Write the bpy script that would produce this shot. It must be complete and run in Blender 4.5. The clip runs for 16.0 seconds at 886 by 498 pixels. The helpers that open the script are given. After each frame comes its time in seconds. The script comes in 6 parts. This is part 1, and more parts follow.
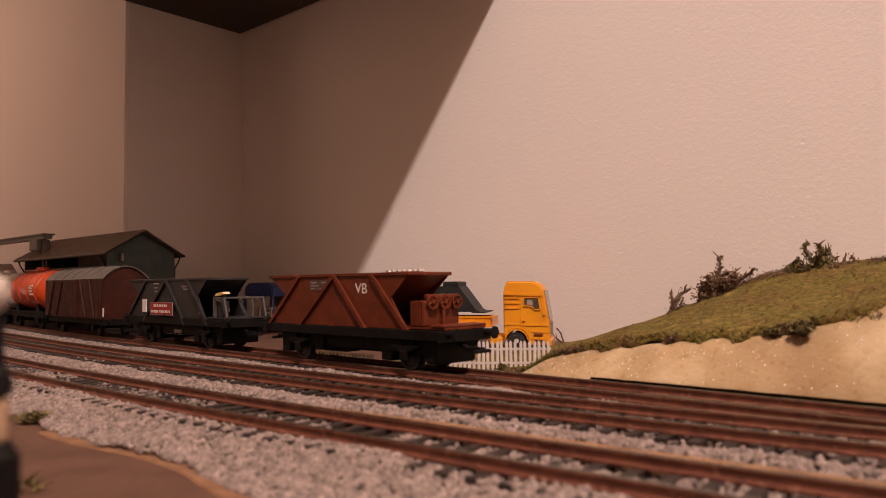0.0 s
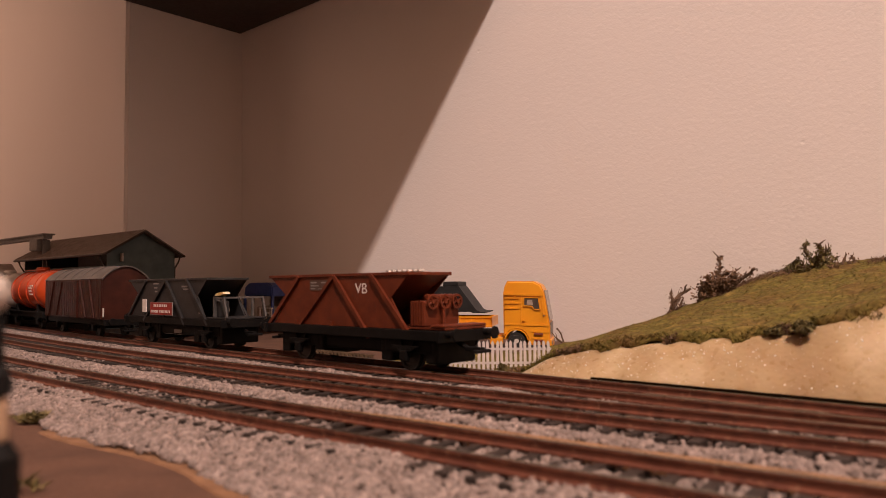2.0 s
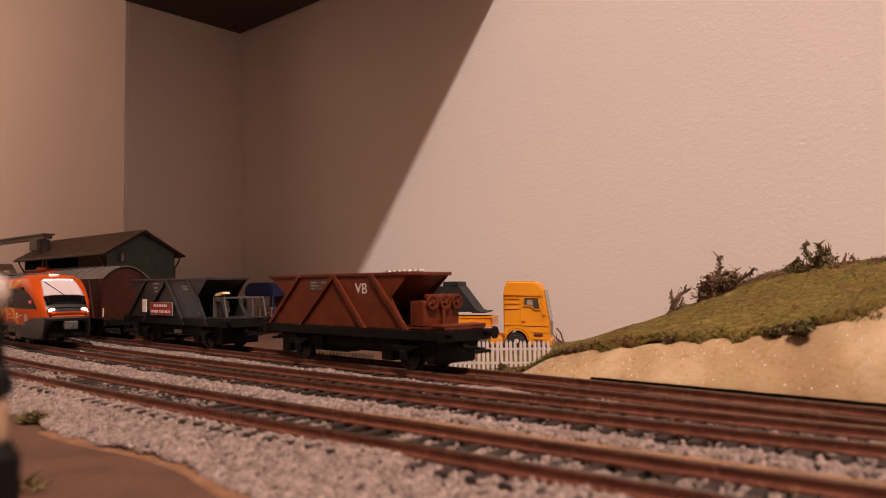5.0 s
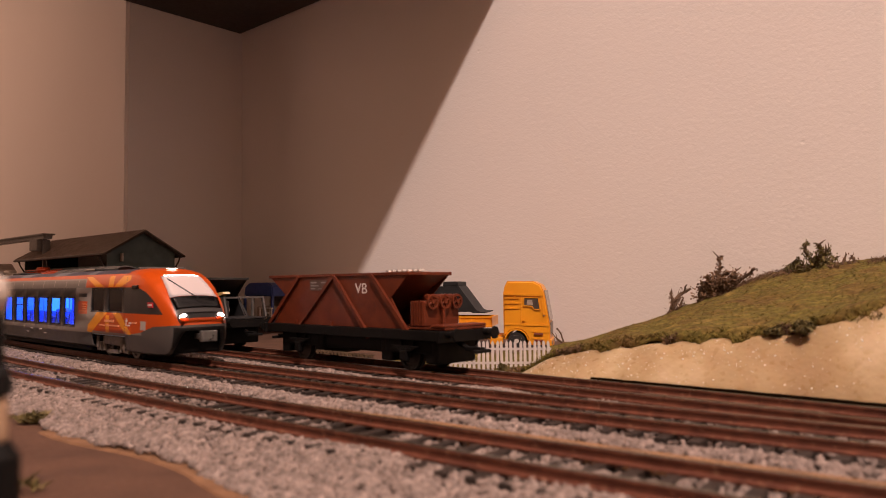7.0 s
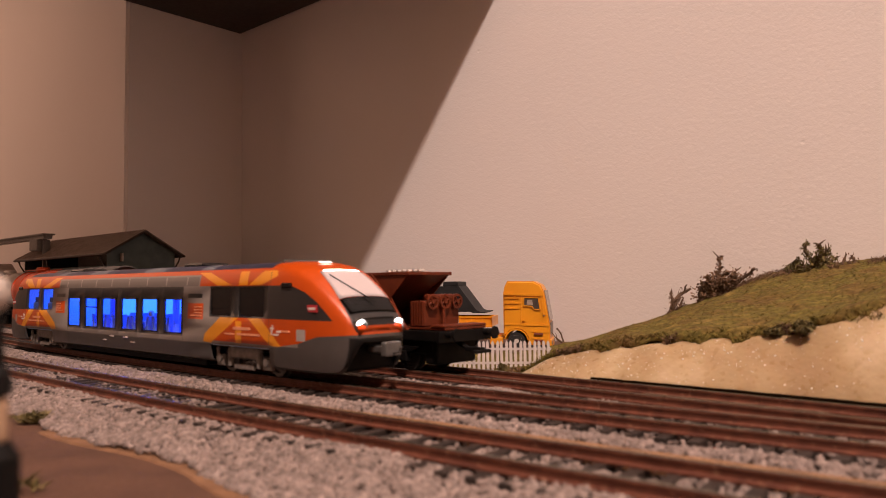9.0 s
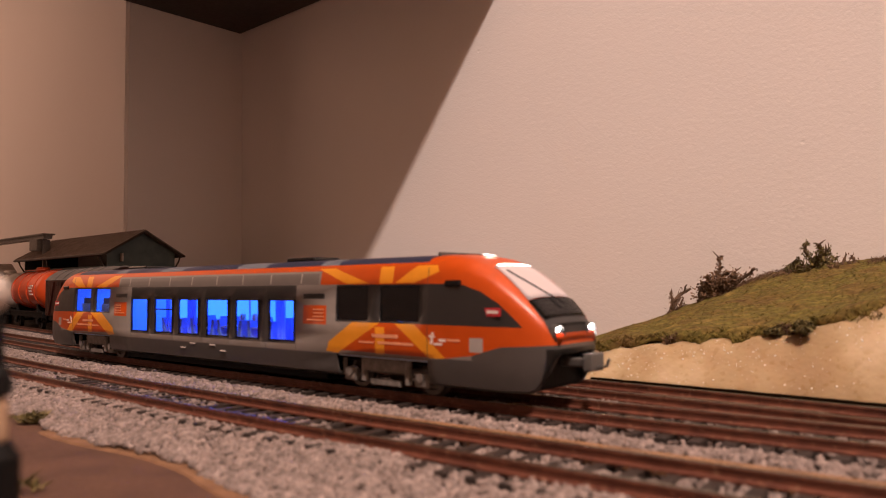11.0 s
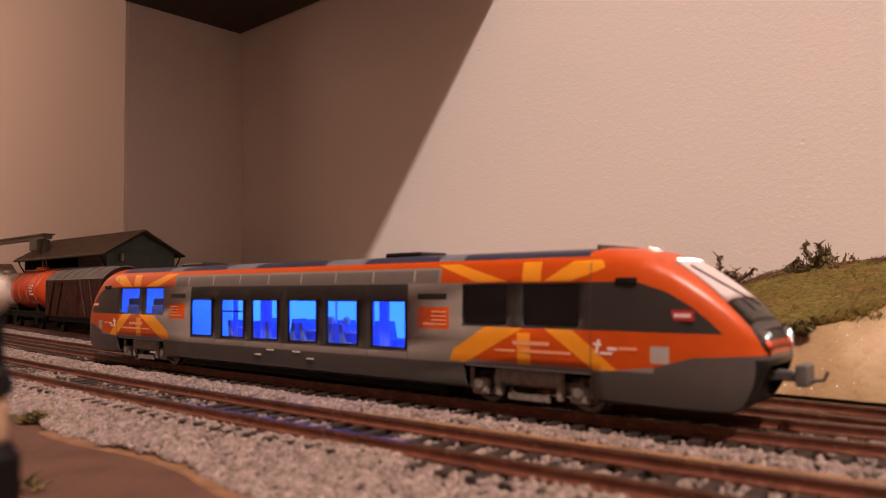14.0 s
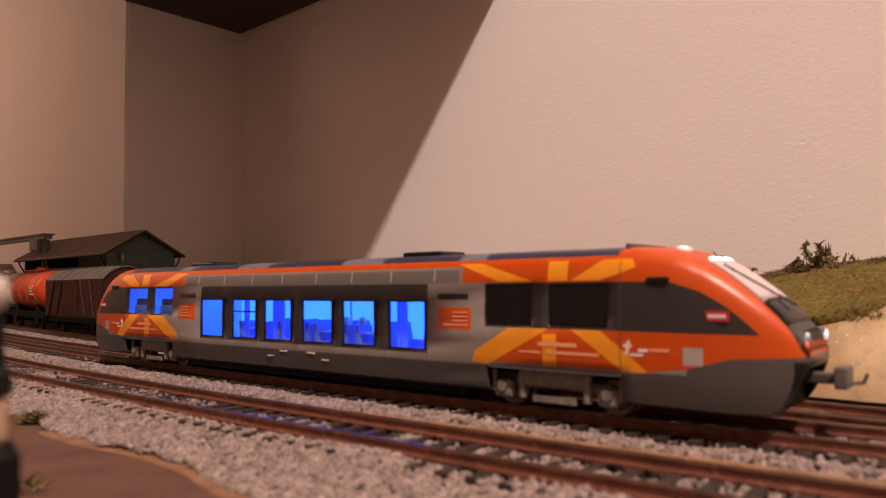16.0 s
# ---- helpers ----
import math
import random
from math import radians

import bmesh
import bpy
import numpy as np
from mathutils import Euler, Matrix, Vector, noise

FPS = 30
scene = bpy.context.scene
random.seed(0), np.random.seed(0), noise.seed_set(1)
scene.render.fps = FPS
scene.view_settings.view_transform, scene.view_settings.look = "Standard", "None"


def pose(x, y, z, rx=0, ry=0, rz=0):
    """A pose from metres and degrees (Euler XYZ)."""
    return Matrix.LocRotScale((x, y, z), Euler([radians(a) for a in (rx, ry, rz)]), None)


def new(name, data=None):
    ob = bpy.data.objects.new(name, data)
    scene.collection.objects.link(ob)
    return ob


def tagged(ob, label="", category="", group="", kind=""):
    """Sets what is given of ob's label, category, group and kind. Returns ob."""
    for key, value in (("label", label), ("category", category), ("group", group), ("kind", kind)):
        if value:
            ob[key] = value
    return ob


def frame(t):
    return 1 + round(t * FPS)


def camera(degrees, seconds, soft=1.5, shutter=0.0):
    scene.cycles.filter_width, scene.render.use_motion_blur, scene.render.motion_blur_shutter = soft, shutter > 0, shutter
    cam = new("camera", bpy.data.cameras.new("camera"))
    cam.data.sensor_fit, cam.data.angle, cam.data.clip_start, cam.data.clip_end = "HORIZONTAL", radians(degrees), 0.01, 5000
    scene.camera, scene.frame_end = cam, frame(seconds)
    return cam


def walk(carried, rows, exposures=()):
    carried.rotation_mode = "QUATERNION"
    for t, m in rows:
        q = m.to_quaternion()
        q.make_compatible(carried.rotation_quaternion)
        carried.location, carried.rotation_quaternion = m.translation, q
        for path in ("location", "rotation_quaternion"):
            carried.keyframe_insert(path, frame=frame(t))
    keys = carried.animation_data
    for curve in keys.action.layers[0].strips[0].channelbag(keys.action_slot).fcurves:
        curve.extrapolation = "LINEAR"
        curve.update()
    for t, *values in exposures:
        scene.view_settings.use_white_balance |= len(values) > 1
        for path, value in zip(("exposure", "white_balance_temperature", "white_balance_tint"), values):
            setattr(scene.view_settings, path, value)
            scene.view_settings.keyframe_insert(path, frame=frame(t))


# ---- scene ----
# The camera stands still on the layout, a hand's width from the nearest track.
cam = camera(62.6, 16.0, soft=0.75, shutter=0.5)
CAM_H = 0.031
EYE = pose(0, 0, CAM_H, 90 + 2.81, 0, 0) @ pose(0, 0, 0, 0, 0, -0.60)
walk(cam, [(0.0, EYE), (16.0, EYE)], exposures=[(0.0, 0.0), (16.0, 0.0)])
cam.data.dof.use_dof = True
cam.data.dof.focus_distance = 0.45
cam.data.dof.aperture_fstop = 24.0

# ---- frames of reference ----
# Room corner behind the layout; E runs along the long wall, N into the room.
C0 = Vector((-0.2039, 0.737, 0.0))
E = Vector((0.7492, -0.6624, 0.0))
N = Vector((-0.6624, -0.7492, 0.0))
WALL_ANGLE = math.atan2(E.y, E.x)


def room(mu, n, z=0.0):
    """A point by its way along the long wall, out from it, and its height over the rails."""
    p = C0 + E * mu + N * n
    return Vector((p.x, p.y, z))


ROOM_M = Matrix.Translation(C0) @ Matrix.Rotation(WALL_ANGLE, 4, "Z")  # local y = -n

# The middle track: a flat curve through (0, 0.2159), heading -39.355 degrees there.
A0, K1, K2 = radians(-39.355), 0.36674, 0.17145
STEP = 0.002
_tab = {}


def _build_path():
    for sign in (1, -1):
        x, y, s = 0.0, 0.21592, 0.0
        _tab[0] = (x, y, A0)
        for i in range(1, 700):
            mid = s + sign * STEP / 2
            psi = A0 + K1 * mid + K2 * mid * mid
            x += sign * STEP * math.cos(psi)
            y += sign * STEP * math.sin(psi)
            s += sign * STEP
            _tab[sign * i] = (x, y, A0 + K1 * s + K2 * s * s)


_build_path()


def along(s, o=0.0, z=0.0):
    """The point at s metres along the middle track and o metres to its wall side."""
    i = math.floor(s / STEP)
    f = s / STEP - i
    a, b = _tab[i], _tab[i + 1]
    x, y, psi = (a[k] * (1 - f) + b[k] * f for k in range(3))
    return Vector((x - o * math.sin(psi), y + o * math.cos(psi), z)), psi


def on_track(s, o, base, z=0.0):
    """The pose of a vehicle whose two axles or bogies stand base metres apart on the track at o."""
    a, _ = along(s + base / 2, o, z)
    b, _ = along(s - base / 2, o, z)
    m = (a + b) / 2
    return Matrix.Translation(m) @ Matrix.Rotation(math.atan2(a.y - b.y, a.x - b.x), 4, "Z")


# ---- light: one lamp high in the room, one unseen fill lamp added at the left ----
world = bpy.data.worlds.new("room_air")
scene.world = world
world.use_nodes = True
world.node_tree.nodes["Background"].inputs[0].default_value = (0.9, 0.55, 0.35, 1)
world.node_tree.nodes["Background"].inputs[1].default_value = 0.034


def lamp(name, kind, m, power, colour, size):
    d = bpy.data.lights.new(name, kind)
    d.energy, d.color = power, colour
    if kind == "AREA":
        d.shape, d.size = "DISK", size
    else:
        d.shadow_soft_size = size
    ob = new(name, d)
    ob.matrix_world = m
    return ob


SHELF_Z, SHELF_D, SHELF_END = 0.2893, 0.30, 0.363
lamp("room_lamp", "POINT", Matrix.Translation(room(SHELF_END + 0.743 * 1.4, 0.90, SHELF_Z + 1.4)), 190.0, (1.0, 0.755, 0.66), 0.035)
# no known source: added to brighten the stepped-forward wall and the shaded corner
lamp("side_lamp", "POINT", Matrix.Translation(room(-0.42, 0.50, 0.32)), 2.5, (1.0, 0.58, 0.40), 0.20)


# ---- materials ----
def material(name):
    m = bpy.data.materials.new(name)
    m.use_nodes = True
    return m, m.node_tree.nodes, m.node_tree.links, m.node_tree.nodes["Principled BSDF"]


def surface(name, c1, c2, rough=0.6, metal=0.0, scale=300.0, fine=2000.0, bump=0.15, bump_size=0.0004, spot=None, spot_at=0.62, spec=0.5, per_object=0.0, per_island=0.0):
    """Two tones over coarse noise, fine grain in the relief, and spots of a third tone where given."""
    m, nd, ln, bsdf = material(name)
    co = nd.new("ShaderNodeTexCoord")
    n1 = nd.new("ShaderNodeTexNoise")
    n1.inputs["Scale"].default_value, n1.inputs["Detail"].default_value = scale, 5
    n2 = nd.new("ShaderNodeTexNoise")
    n2.inputs["Scale"].default_value, n2.inputs["Detail"].default_value = fine, 3
    ln.new(co.outputs["Object"], n1.inputs["Vector"])
    ln.new(co.outputs["Object"], n2.inputs["Vector"])
    r = nd.new("ShaderNodeValToRGB")
    r.color_ramp.elements[0].position, r.color_ramp.elements[1].position = 0.32, 0.68
    r.color_ramp.elements[0].color, r.color_ramp.elements[1].color = (*c1, 1), (*c2, 1)
    ln.new(n1.outputs["Fac"], r.inputs["Fac"])
    col = r.outputs["Color"]
    if spot:
        n3 = nd.new("ShaderNodeTexNoise")
        n3.inputs["Scale"].default_value, n3.inputs["Detail"].default_value = scale * 2.7, 4
        ln.new(co.outputs["Object"], n3.inputs["Vector"])
        r3 = nd.new("ShaderNodeValToRGB")
        r3.color_ramp.elements[0].position, r3.color_ramp.elements[1].position = spot_at, spot_at + 0.08
        ln.new(n3.outputs["Fac"], r3.inputs["Fac"])
        mx = nd.new("ShaderNodeMix")
        mx.data_type = "RGBA"
        ln.new(r3.outputs["Color"], mx.inputs["Factor"])
        ln.new(col, mx.inputs["A"])
        mx.inputs["B"].default_value = (*spot, 1)
        col = mx.outputs["Result"]
    if per_object or per_island:
        if per_object:
            src = nd.new("ShaderNodeObjectInfo").outputs["Random"]
        else:
            src = nd.new("ShaderNodeNewGeometry").outputs["Random Per Island"]
        amount = per_object or per_island
        mr = nd.new("ShaderNodeMapRange")
        mr.inputs["To Min"].default_value, mr.inputs["To Max"].default_value = 1 - amount, 1 + amount
        ln.new(src, mr.inputs["Value"])
        hv = nd.new("ShaderNodeHueSaturation")
        ln.new(mr.outputs["Result"], hv.inputs["Value"])
        ln.new(col, hv.inputs["Color"])
        col = hv.outputs["Color"]
    ln.new(col, bsdf.inputs["Base Color"])
    bsdf.inputs["Metallic"].default_value = metal
    bsdf.inputs["Specular IOR Level"].default_value = spec
    rr = nd.new("ShaderNodeMapRange")
    rr.inputs["To Min"].default_value, rr.inputs["To Max"].default_value = max(0.03, rough - 0.12), min(1, rough + 0.12)
    ln.new(n2.outputs["Fac"], rr.inputs["Value"])
    ln.new(rr.outputs["Result"], bsdf.inputs["Roughness"])
    if bump:
        bp = nd.new("ShaderNodeBump")
        bp.inputs["Strength"].default_value, bp.inputs["Distance"].default_value = bump, bump_size
        ln.new(n2.outputs["Fac"], bp.inputs["Height"])
        ln.new(bp.outputs["Normal"], bsdf.inputs["Normal"])
    return m


def glow(name, colour, strength):
    m, nd, ln, bsdf = material(name)
    bsdf.inputs["Base Color"].default_value = (*colour, 1)
    bsdf.inputs["Emission Color"].default_value = (*colour, 1)
    bsdf.inputs["Emission Strength"].default_value = strength
    return m


def plaster(name):
    """Rough white wall paint: orange-peel relief with small pits."""
    m, nd, ln, bsdf = material(name)
    co = nd.new("ShaderNodeTexCoord")
    big = nd.new("ShaderNodeTexNoise")
    big.inputs["Scale"].default_value, big.inputs["Detail"].default_value = 5, 4
    fine = nd.new("ShaderNodeTexNoise")
    fine.inputs["Scale"].default_value, fine.inputs["Detail"].default_value, fine.inputs["Roughness"].default_value = 700, 4, 0.6
    mid = nd.new("ShaderNodeTexNoise")
    mid.inputs["Scale"].default_value, mid.inputs["Detail"].default_value = 330, 2
    pits = nd.new("ShaderNodeTexVoronoi")
    pits.inputs["Scale"].default_value = 30
    for t in (big, fine, mid, pits):
        ln.new(co.outputs["Object"], t.inputs["Vector"])
    r = nd.new("ShaderNodeValToRGB")
    r.color_ramp.elements[0].color, r.color_ramp.elements[1].color = (0.74, 0.70, 0.675, 1), (0.80, 0.765, 0.75, 1)
    ln.new(big.outputs["Fac"], r.inputs["Fac"])
    ln.new(r.outputs["Color"], bsdf.inputs["Base Color"])
    bsdf.inputs["Roughness"].default_value = 0.75
    bsdf.inputs["Specular IOR Level"].default_value = 0.25
    pr = nd.new("ShaderNodeMapRange")
    pr.inputs["From Min"].default_value, pr.inputs["From Max"].default_value = 0.0, 0.045
    pr.inputs["To Min"].default_value, pr.inputs["To Max"].default_value = -2.6, 0.0
    ln.new(pits.outputs["Distance"], pr.inputs["Value"])
    add = nd.new("ShaderNodeMath")
    add.operation = "ADD"
    ln.new(fine.outputs["Fac"], add.inputs[0])
    ln.new(pr.outputs["Result"], add.inputs[1])
    ad2 = nd.new("ShaderNodeMath")
    ad2.operation = "ADD"
    ln.new(add.outputs["Value"], ad2.inputs[0])
    ln.new(mid.outputs["Fac"], ad2.inputs[1])
    bp = nd.new("ShaderNodeBump")
    bp.inputs["Strength"].default_value, bp.inputs["Distance"].default_value = 0.20, 0.00065
    ln.new(ad2.outputs["Value"], bp.inputs["Height"])
    ln.new(bp.outputs["Normal"], bsdf.inputs["Normal"])
    return m


WALL = plaster("rough_white_plaster")
ROOM_PAINT = surface("beige_room_paint", (0.20, 0.14, 0.10), (0.25, 0.18, 0.13), 0.8, scale=5, fine=200)
SHELF_WOOD = surface("dark_shelf_wood", (0.022, 0.013, 0.009), (0.034, 0.020, 0.013), 0.55, scale=30, fine=300)
BOARD = surface("brown_baseboard_paint", (0.060, 0.027, 0.016), (0.102, 0.048, 0.028), 0.8, scale=60, fine=900, bump=0.4, spot=(0.07, 0.04, 0.025), spot_at=0.68)
CORK = surface("tan_cork", (0.15, 0.072, 0.032), (0.31, 0.165, 0.072), 0.85, scale=160, fine=3000, bump=0.4)
ROOM_FLOOR = surface("room_floor_wood", (0.16, 0.085, 0.04), (0.24, 0.13, 0.07), 0.5, scale=6, fine=80)
RAIL_SIDE = surface("rust_painted_rail", (0.078, 0.022, 0.012), (0.155, 0.050, 0.027), 0.6, scale=260, fine=2500, bump=0.3, spot=(0.20, 0.095, 0.055), spot_at=0.60)
RAIL_HEAD = surface("worn_rail_head", (0.10, 0.085, 0.062), (0.19, 0.16, 0.115), 0.27, 0.75, scale=350, fine=3000, bump=0.1)
SLEEPER = surface("dark_sleeper_plastic", (0.014, 0.009, 0.007), (0.032, 0.020, 0.015), 0.65, scale=600, fine=4000, per_object=0.25)
STONE = surface("pinkish_grey_ballast", (0.140, 0.106, 0.093), (0.290, 0.232, 0.208), 0.9, scale=420, fine=3000, bump=0.3, per_island=0.30)
BLACK = surface("soot_black_plastic", (0.003, 0.0027, 0.0026), (0.007, 0.006, 0.0058), 0.6, scale=300, fine=3000, spec=0.14)


# ---- helpers for meshes ----
def mesh_object(name, bm, mat, parent=None, label="", smooth=False):
    me = bpy.data.meshes.new(name)
    bm.to_mesh(me)
    bm.free()
    for m in (mat if isinstance(mat, (list, tuple)) else [mat]):
        me.materials.append(m)
    if smooth:
        for p in me.polygons:
            p.use_smooth = True
    ob = new(name, me)
    if parent is not None:
        ob.parent = parent
    if label:
        ob["label"] = label
    return ob


def part(name, bm, mat, parent, label="", smooth=False):
    return mesh_object(name, bm, mat, parent, label, smooth)


def empty(name, m, label, category, group="", kind=""):
    ob = new(name)
    ob.empty_display_size = 0.01
    ob.matrix_world = m
    return tagged(ob, label, category, group, kind)


def box(bm, x0, x1, y0, y1, z0, z1, bevel=0.0):
    vs = [bm.verts.new((x, y, z)) for z in (z0, z1) for y in (y0, y1) for x in (x0, x1)]
    fs = [bm.faces.new([vs[i] for i in q]) for q in ((0, 2, 3, 1), (4, 5, 7, 6), (0, 1, 5, 4), (2, 6, 7, 3), (0, 4, 6, 2), (1, 3, 7, 5))]
    if bevel:
        bmesh.ops.bevel(bm, geom=list({e for f in fs for e in f.edges}), offset=bevel, segments=2, affect="EDGES", profile=0.5)
    return vs


def boxes(*rows, bevel=0.0):
    bm = bmesh.new()
    for r in rows:
        box(bm, *r, bevel=bevel)
    return bm


def prism(bm, pts, y0, y1):
    """An outline in x and z, pushed from y0 to y1."""
    a = [bm.verts.new((x, y0, z)) for x, z in pts]
    b = [bm.verts.new((x, y1, z)) for x, z in pts]
    bm.faces.new(a)
    bm.faces.new(b[::-1])
    for i in range(len(pts)):
        j = (i + 1) % len(pts)
        bm.faces.new((a[j], a[i], b[i], b[j]))
    bmesh.ops.recalc_face_normals(bm, faces=bm.faces[:])
    return bm


def rod(bm, a, b, r, sides=8, r2=None):
    a, b = Vector(a), Vector(b)
    d = b - a
    q = d.to_track_quat("Z", "Y")
    r2 = r if r2 is None else r2
    lo, hi = [], []
    for i in range(sides):
        t = 2 * math.pi * i / sides
        v = Vector((math.cos(t), math.sin(t), 0))
        lo.append(bm.verts.new(a + q @ (v * r)))
        hi.append(bm.verts.new(b + q @ (v * r2)))
    for i in range(sides):
        j = (i + 1) % sides
        bm.faces.new((lo[i], lo[j], hi[j], hi[i]))
    bm.faces.new(lo[::-1])
    bm.faces.new(hi)
    return bm


def turned(bm, profile, sides=16, axis="Z", at=(0, 0, 0)):
    """A body of revolution from (radius, height) pairs."""
    rings = []
    at = Vector(at)
    for r, h in profile:
        ring = []
        for i in range(sides):
            t = 2 * math.pi * i / sides
            c, s = r * math.cos(t), r * math.sin(t)
            v = {"Z": (c, s, h), "Y": (c, h, s), "X": (h, c, s)}[axis]
            ring.append(bm.verts.new(at + Vector(v)))
        rings.append(ring)
    for a, b in zip(rings, rings[1:]):
        for i in range(sides):
            j = (i + 1) % sides
            bm.faces.new((a[i], a[j], b[j], b[i]))
    bm.faces.new(rings[0][::-1])
    bm.faces.new(rings[-1])
    bmesh.ops.recalc_face_normals(bm, faces=bm.faces[:])
    return bm


def set_structure(ob, label, category):
    return tagged(ob, label, category, kind="structure")


# ---- the room ----
NICHE = 0.120
FAR_MU, FAR_N, CEIL, LOW = 3.2, 2.6, 2.0, -0.85


def slab(name, rows, mat, label, category):
    """A wall in room coordinates: rows of mu0, mu1, n0, n1, z0, z1."""
    bm = boxes(*[(a, b, -d, -c, e, f) for a, b, c, d, e, f in rows])
    ob = mesh_object(name, bm, mat)
    ob.matrix_world = ROOM_M
    return set_structure(ob, label, category)


slab("wall_north", [(0.0, FAR_MU, -0.1, 0.0, LOW, CEIL)], WALL, "rough white plastered wall behind the model railway", "wall")
bm = boxes((-1.4, 0.0, -NICHE, 0.1, LOW, CEIL))
bmesh.ops.bevel(bm, geom=[e for e in bm.edges if all(abs(v.co.x) < 1e-6 and abs(v.co.y + NICHE) < 1e-6 for v in e.verts)], offset=0.0025, segments=3, affect="EDGES")
ob = mesh_object("wall_west", bm, WALL)
ob.matrix_world = ROOM_M
set_structure(ob, "white plastered wall stepping forward beside the alcove", "wall")
# unseen walls and ceiling close the room; their dull paint keeps bounced light low
slab("wall_far_west", [(-1.5, -1.4, NICHE - 0.1, FAR_N + 0.1, LOW, CEIL)], ROOM_PAINT, "plain beige far end wall of the room", "wall")
slab("wall_south", [(-1.5, FAR_MU, FAR_N, FAR_N + 0.1, LOW, CEIL)], ROOM_PAINT, "plain beige wall of the room", "wall")
slab("wall_east", [(FAR_MU, FAR_MU + 0.1, -0.1, FAR_N + 0.1, LOW, CEIL)], ROOM_PAINT, "plain beige end wall of the room", "wall")
slab("ceiling", [(-1.5, FAR_MU, -0.1, FAR_N + 0.1, CEIL, CEIL + 0.1)], ROOM_PAINT, "plain beige ceiling of the room", "ceiling")
slab("floor", [(-1.5, FAR_MU, -0.1, FAR_N + 0.1, LOW - 0.1, LOW)], ROOM_FLOOR, "brown wooden floor of the room", "floor")
GROUND_Z = -0.0075
slab("ground", [(-1.3, 2.4, 0.0, 0.80, GROUND_Z - 0.018, GROUND_Z)], BOARD, "brown painted baseboard of the model railway", "ground")

shelf = empty("wall_cupboard", ROOM_M, "dark brown wooden wall cupboard fixed in the room corner", "cupboard")
part("bottom_board", boxes((0.001, SHELF_END, -SHELF_D, -0.003, SHELF_Z, SHELF_Z + 0.018), bevel=0.0012), SHELF_WOOD, shelf)
# unseen upper boards and panels, added to keep lamplight off the left wall
part("top_board", boxes((0.001, SHELF_END, -SHELF_D, -0.003, SHELF_Z + 0.4205, SHELF_Z + 0.44), bevel=0.001), SHELF_WOOD, shelf)
for x in (0.001, SHELF_END - 0.018):
    part("end_panel", boxes((x, x + 0.018, -SHELF_D, -0.003, SHELF_Z + 0.0185, SHELF_Z + 0.42), bevel=0.001), SHELF_WOOD, shelf)
part("front_panel", boxes((0.0195, SHELF_END - 0.0185, -SHELF_D, -SHELF_D + 0.018, SHELF_Z + 0.0185, SHELF_Z + 0.42), bevel=0.001), SHELF_WOOD, shelf)


# ---- tracks ----
RAIL_H = 0.0026
PROFILE = ((-0.0011, 0.0), (-0.0011, 0.0004), (-0.00035, 0.0007), (-0.00035, 0.0017), (-0.00055, 0.0019), (-0.00055, 0.0025), (-0.0004, 0.0026), (0.0004, 0.0026), (0.00055, 0.0025), (0.00055, 0.0019), (0.00035, 0.0017), (0.00035, 0.0007), (0.0011, 0.0004), (0.0011, 0.0))


def rail_mesh(offset, s0, s1, step=0.012):
    """A rail with foot, web and head along the path; offset may change with s."""
    bm = bmesh.new()
    rows = []
    n = max(2, int((s1 - s0) / step))
    for i in range(n + 1):
        s = s0 + (s1 - s0) * i / n
        o = offset(s)
        ring = []
        for u, z in PROFILE:
            p, _ = along(s, o + u, z - RAIL_H)
            ring.append(bm.verts.new(p))
        rows.append(ring)
    k = len(PROFILE)
    for a, b in zip(rows, rows[1:]):
        for i in range(k - 1):
            f = bm.faces.new((a[i], b[i], b[i + 1], a[i + 1]))
            f.material_index = 1 if i in (5, 6, 7) else 0
    bm.faces.new(rows[0])
    bm.faces.new(rows[-1][::-1])
    bmesh.ops.recalc_face_normals(bm, faces=bm.faces[:])
    return bm


S_MIN, S_MAX = -1.05, 0.42
GAUGE = 0.0165
sleeper_bm = boxes((-0.0013, 0.0013, -0.015, 0.015, -0.0019, 0.0), bevel=0.0002)
SLEEPER_MESH = bpy.data.meshes.new("sleeper")
sleeper_bm.to_mesh(SLEEPER_MESH)
sleeper_bm.free()
SLEEPER_MESH.materials.append(SLEEPER)


def track(way_o, label, s_lo, s_hi):
    top = empty("railway_track", Matrix(), label, "railway track", "parallel model tracks")
    for side in (-1, 1):
        part("rail", rail_mesh(lambda s, q=side * (GAUGE / 2 + 0.00055): way_o(s) + q, S_MIN, S_MAX), [RAIL_SIDE, RAIL_HEAD], top)
    rng = random.Random(int(way_o(-0.5) * 10000) + 7)
    s = s_lo
    while s < s_hi:
        p, psi = along(s, way_o(s), -RAIL_H)
        ob = new("sleeper", SLEEPER_MESH)
        ob.parent = top
        ob.matrix_world = Matrix.Translation(p) @ Matrix.Rotation(psi + rng.uniform(-0.02, 0.02), 4, "Z")
        s += 0.0069
    return top


NEAR_O, MID_O = -0.0505, 0.0
BACK_ROWS = ((-1.3, 0.0495), (-0.34, 0.0495), (-0.24, 0.0487), (-0.18, 0.0476), (-0.12, 0.0456), (-0.06, 0.0426), (0.0, 0.0387), (0.05, 0.0345), (0.10, 0.0287), (0.16, 0.0200), (0.26, 0.0030), (0.7, -0.08))


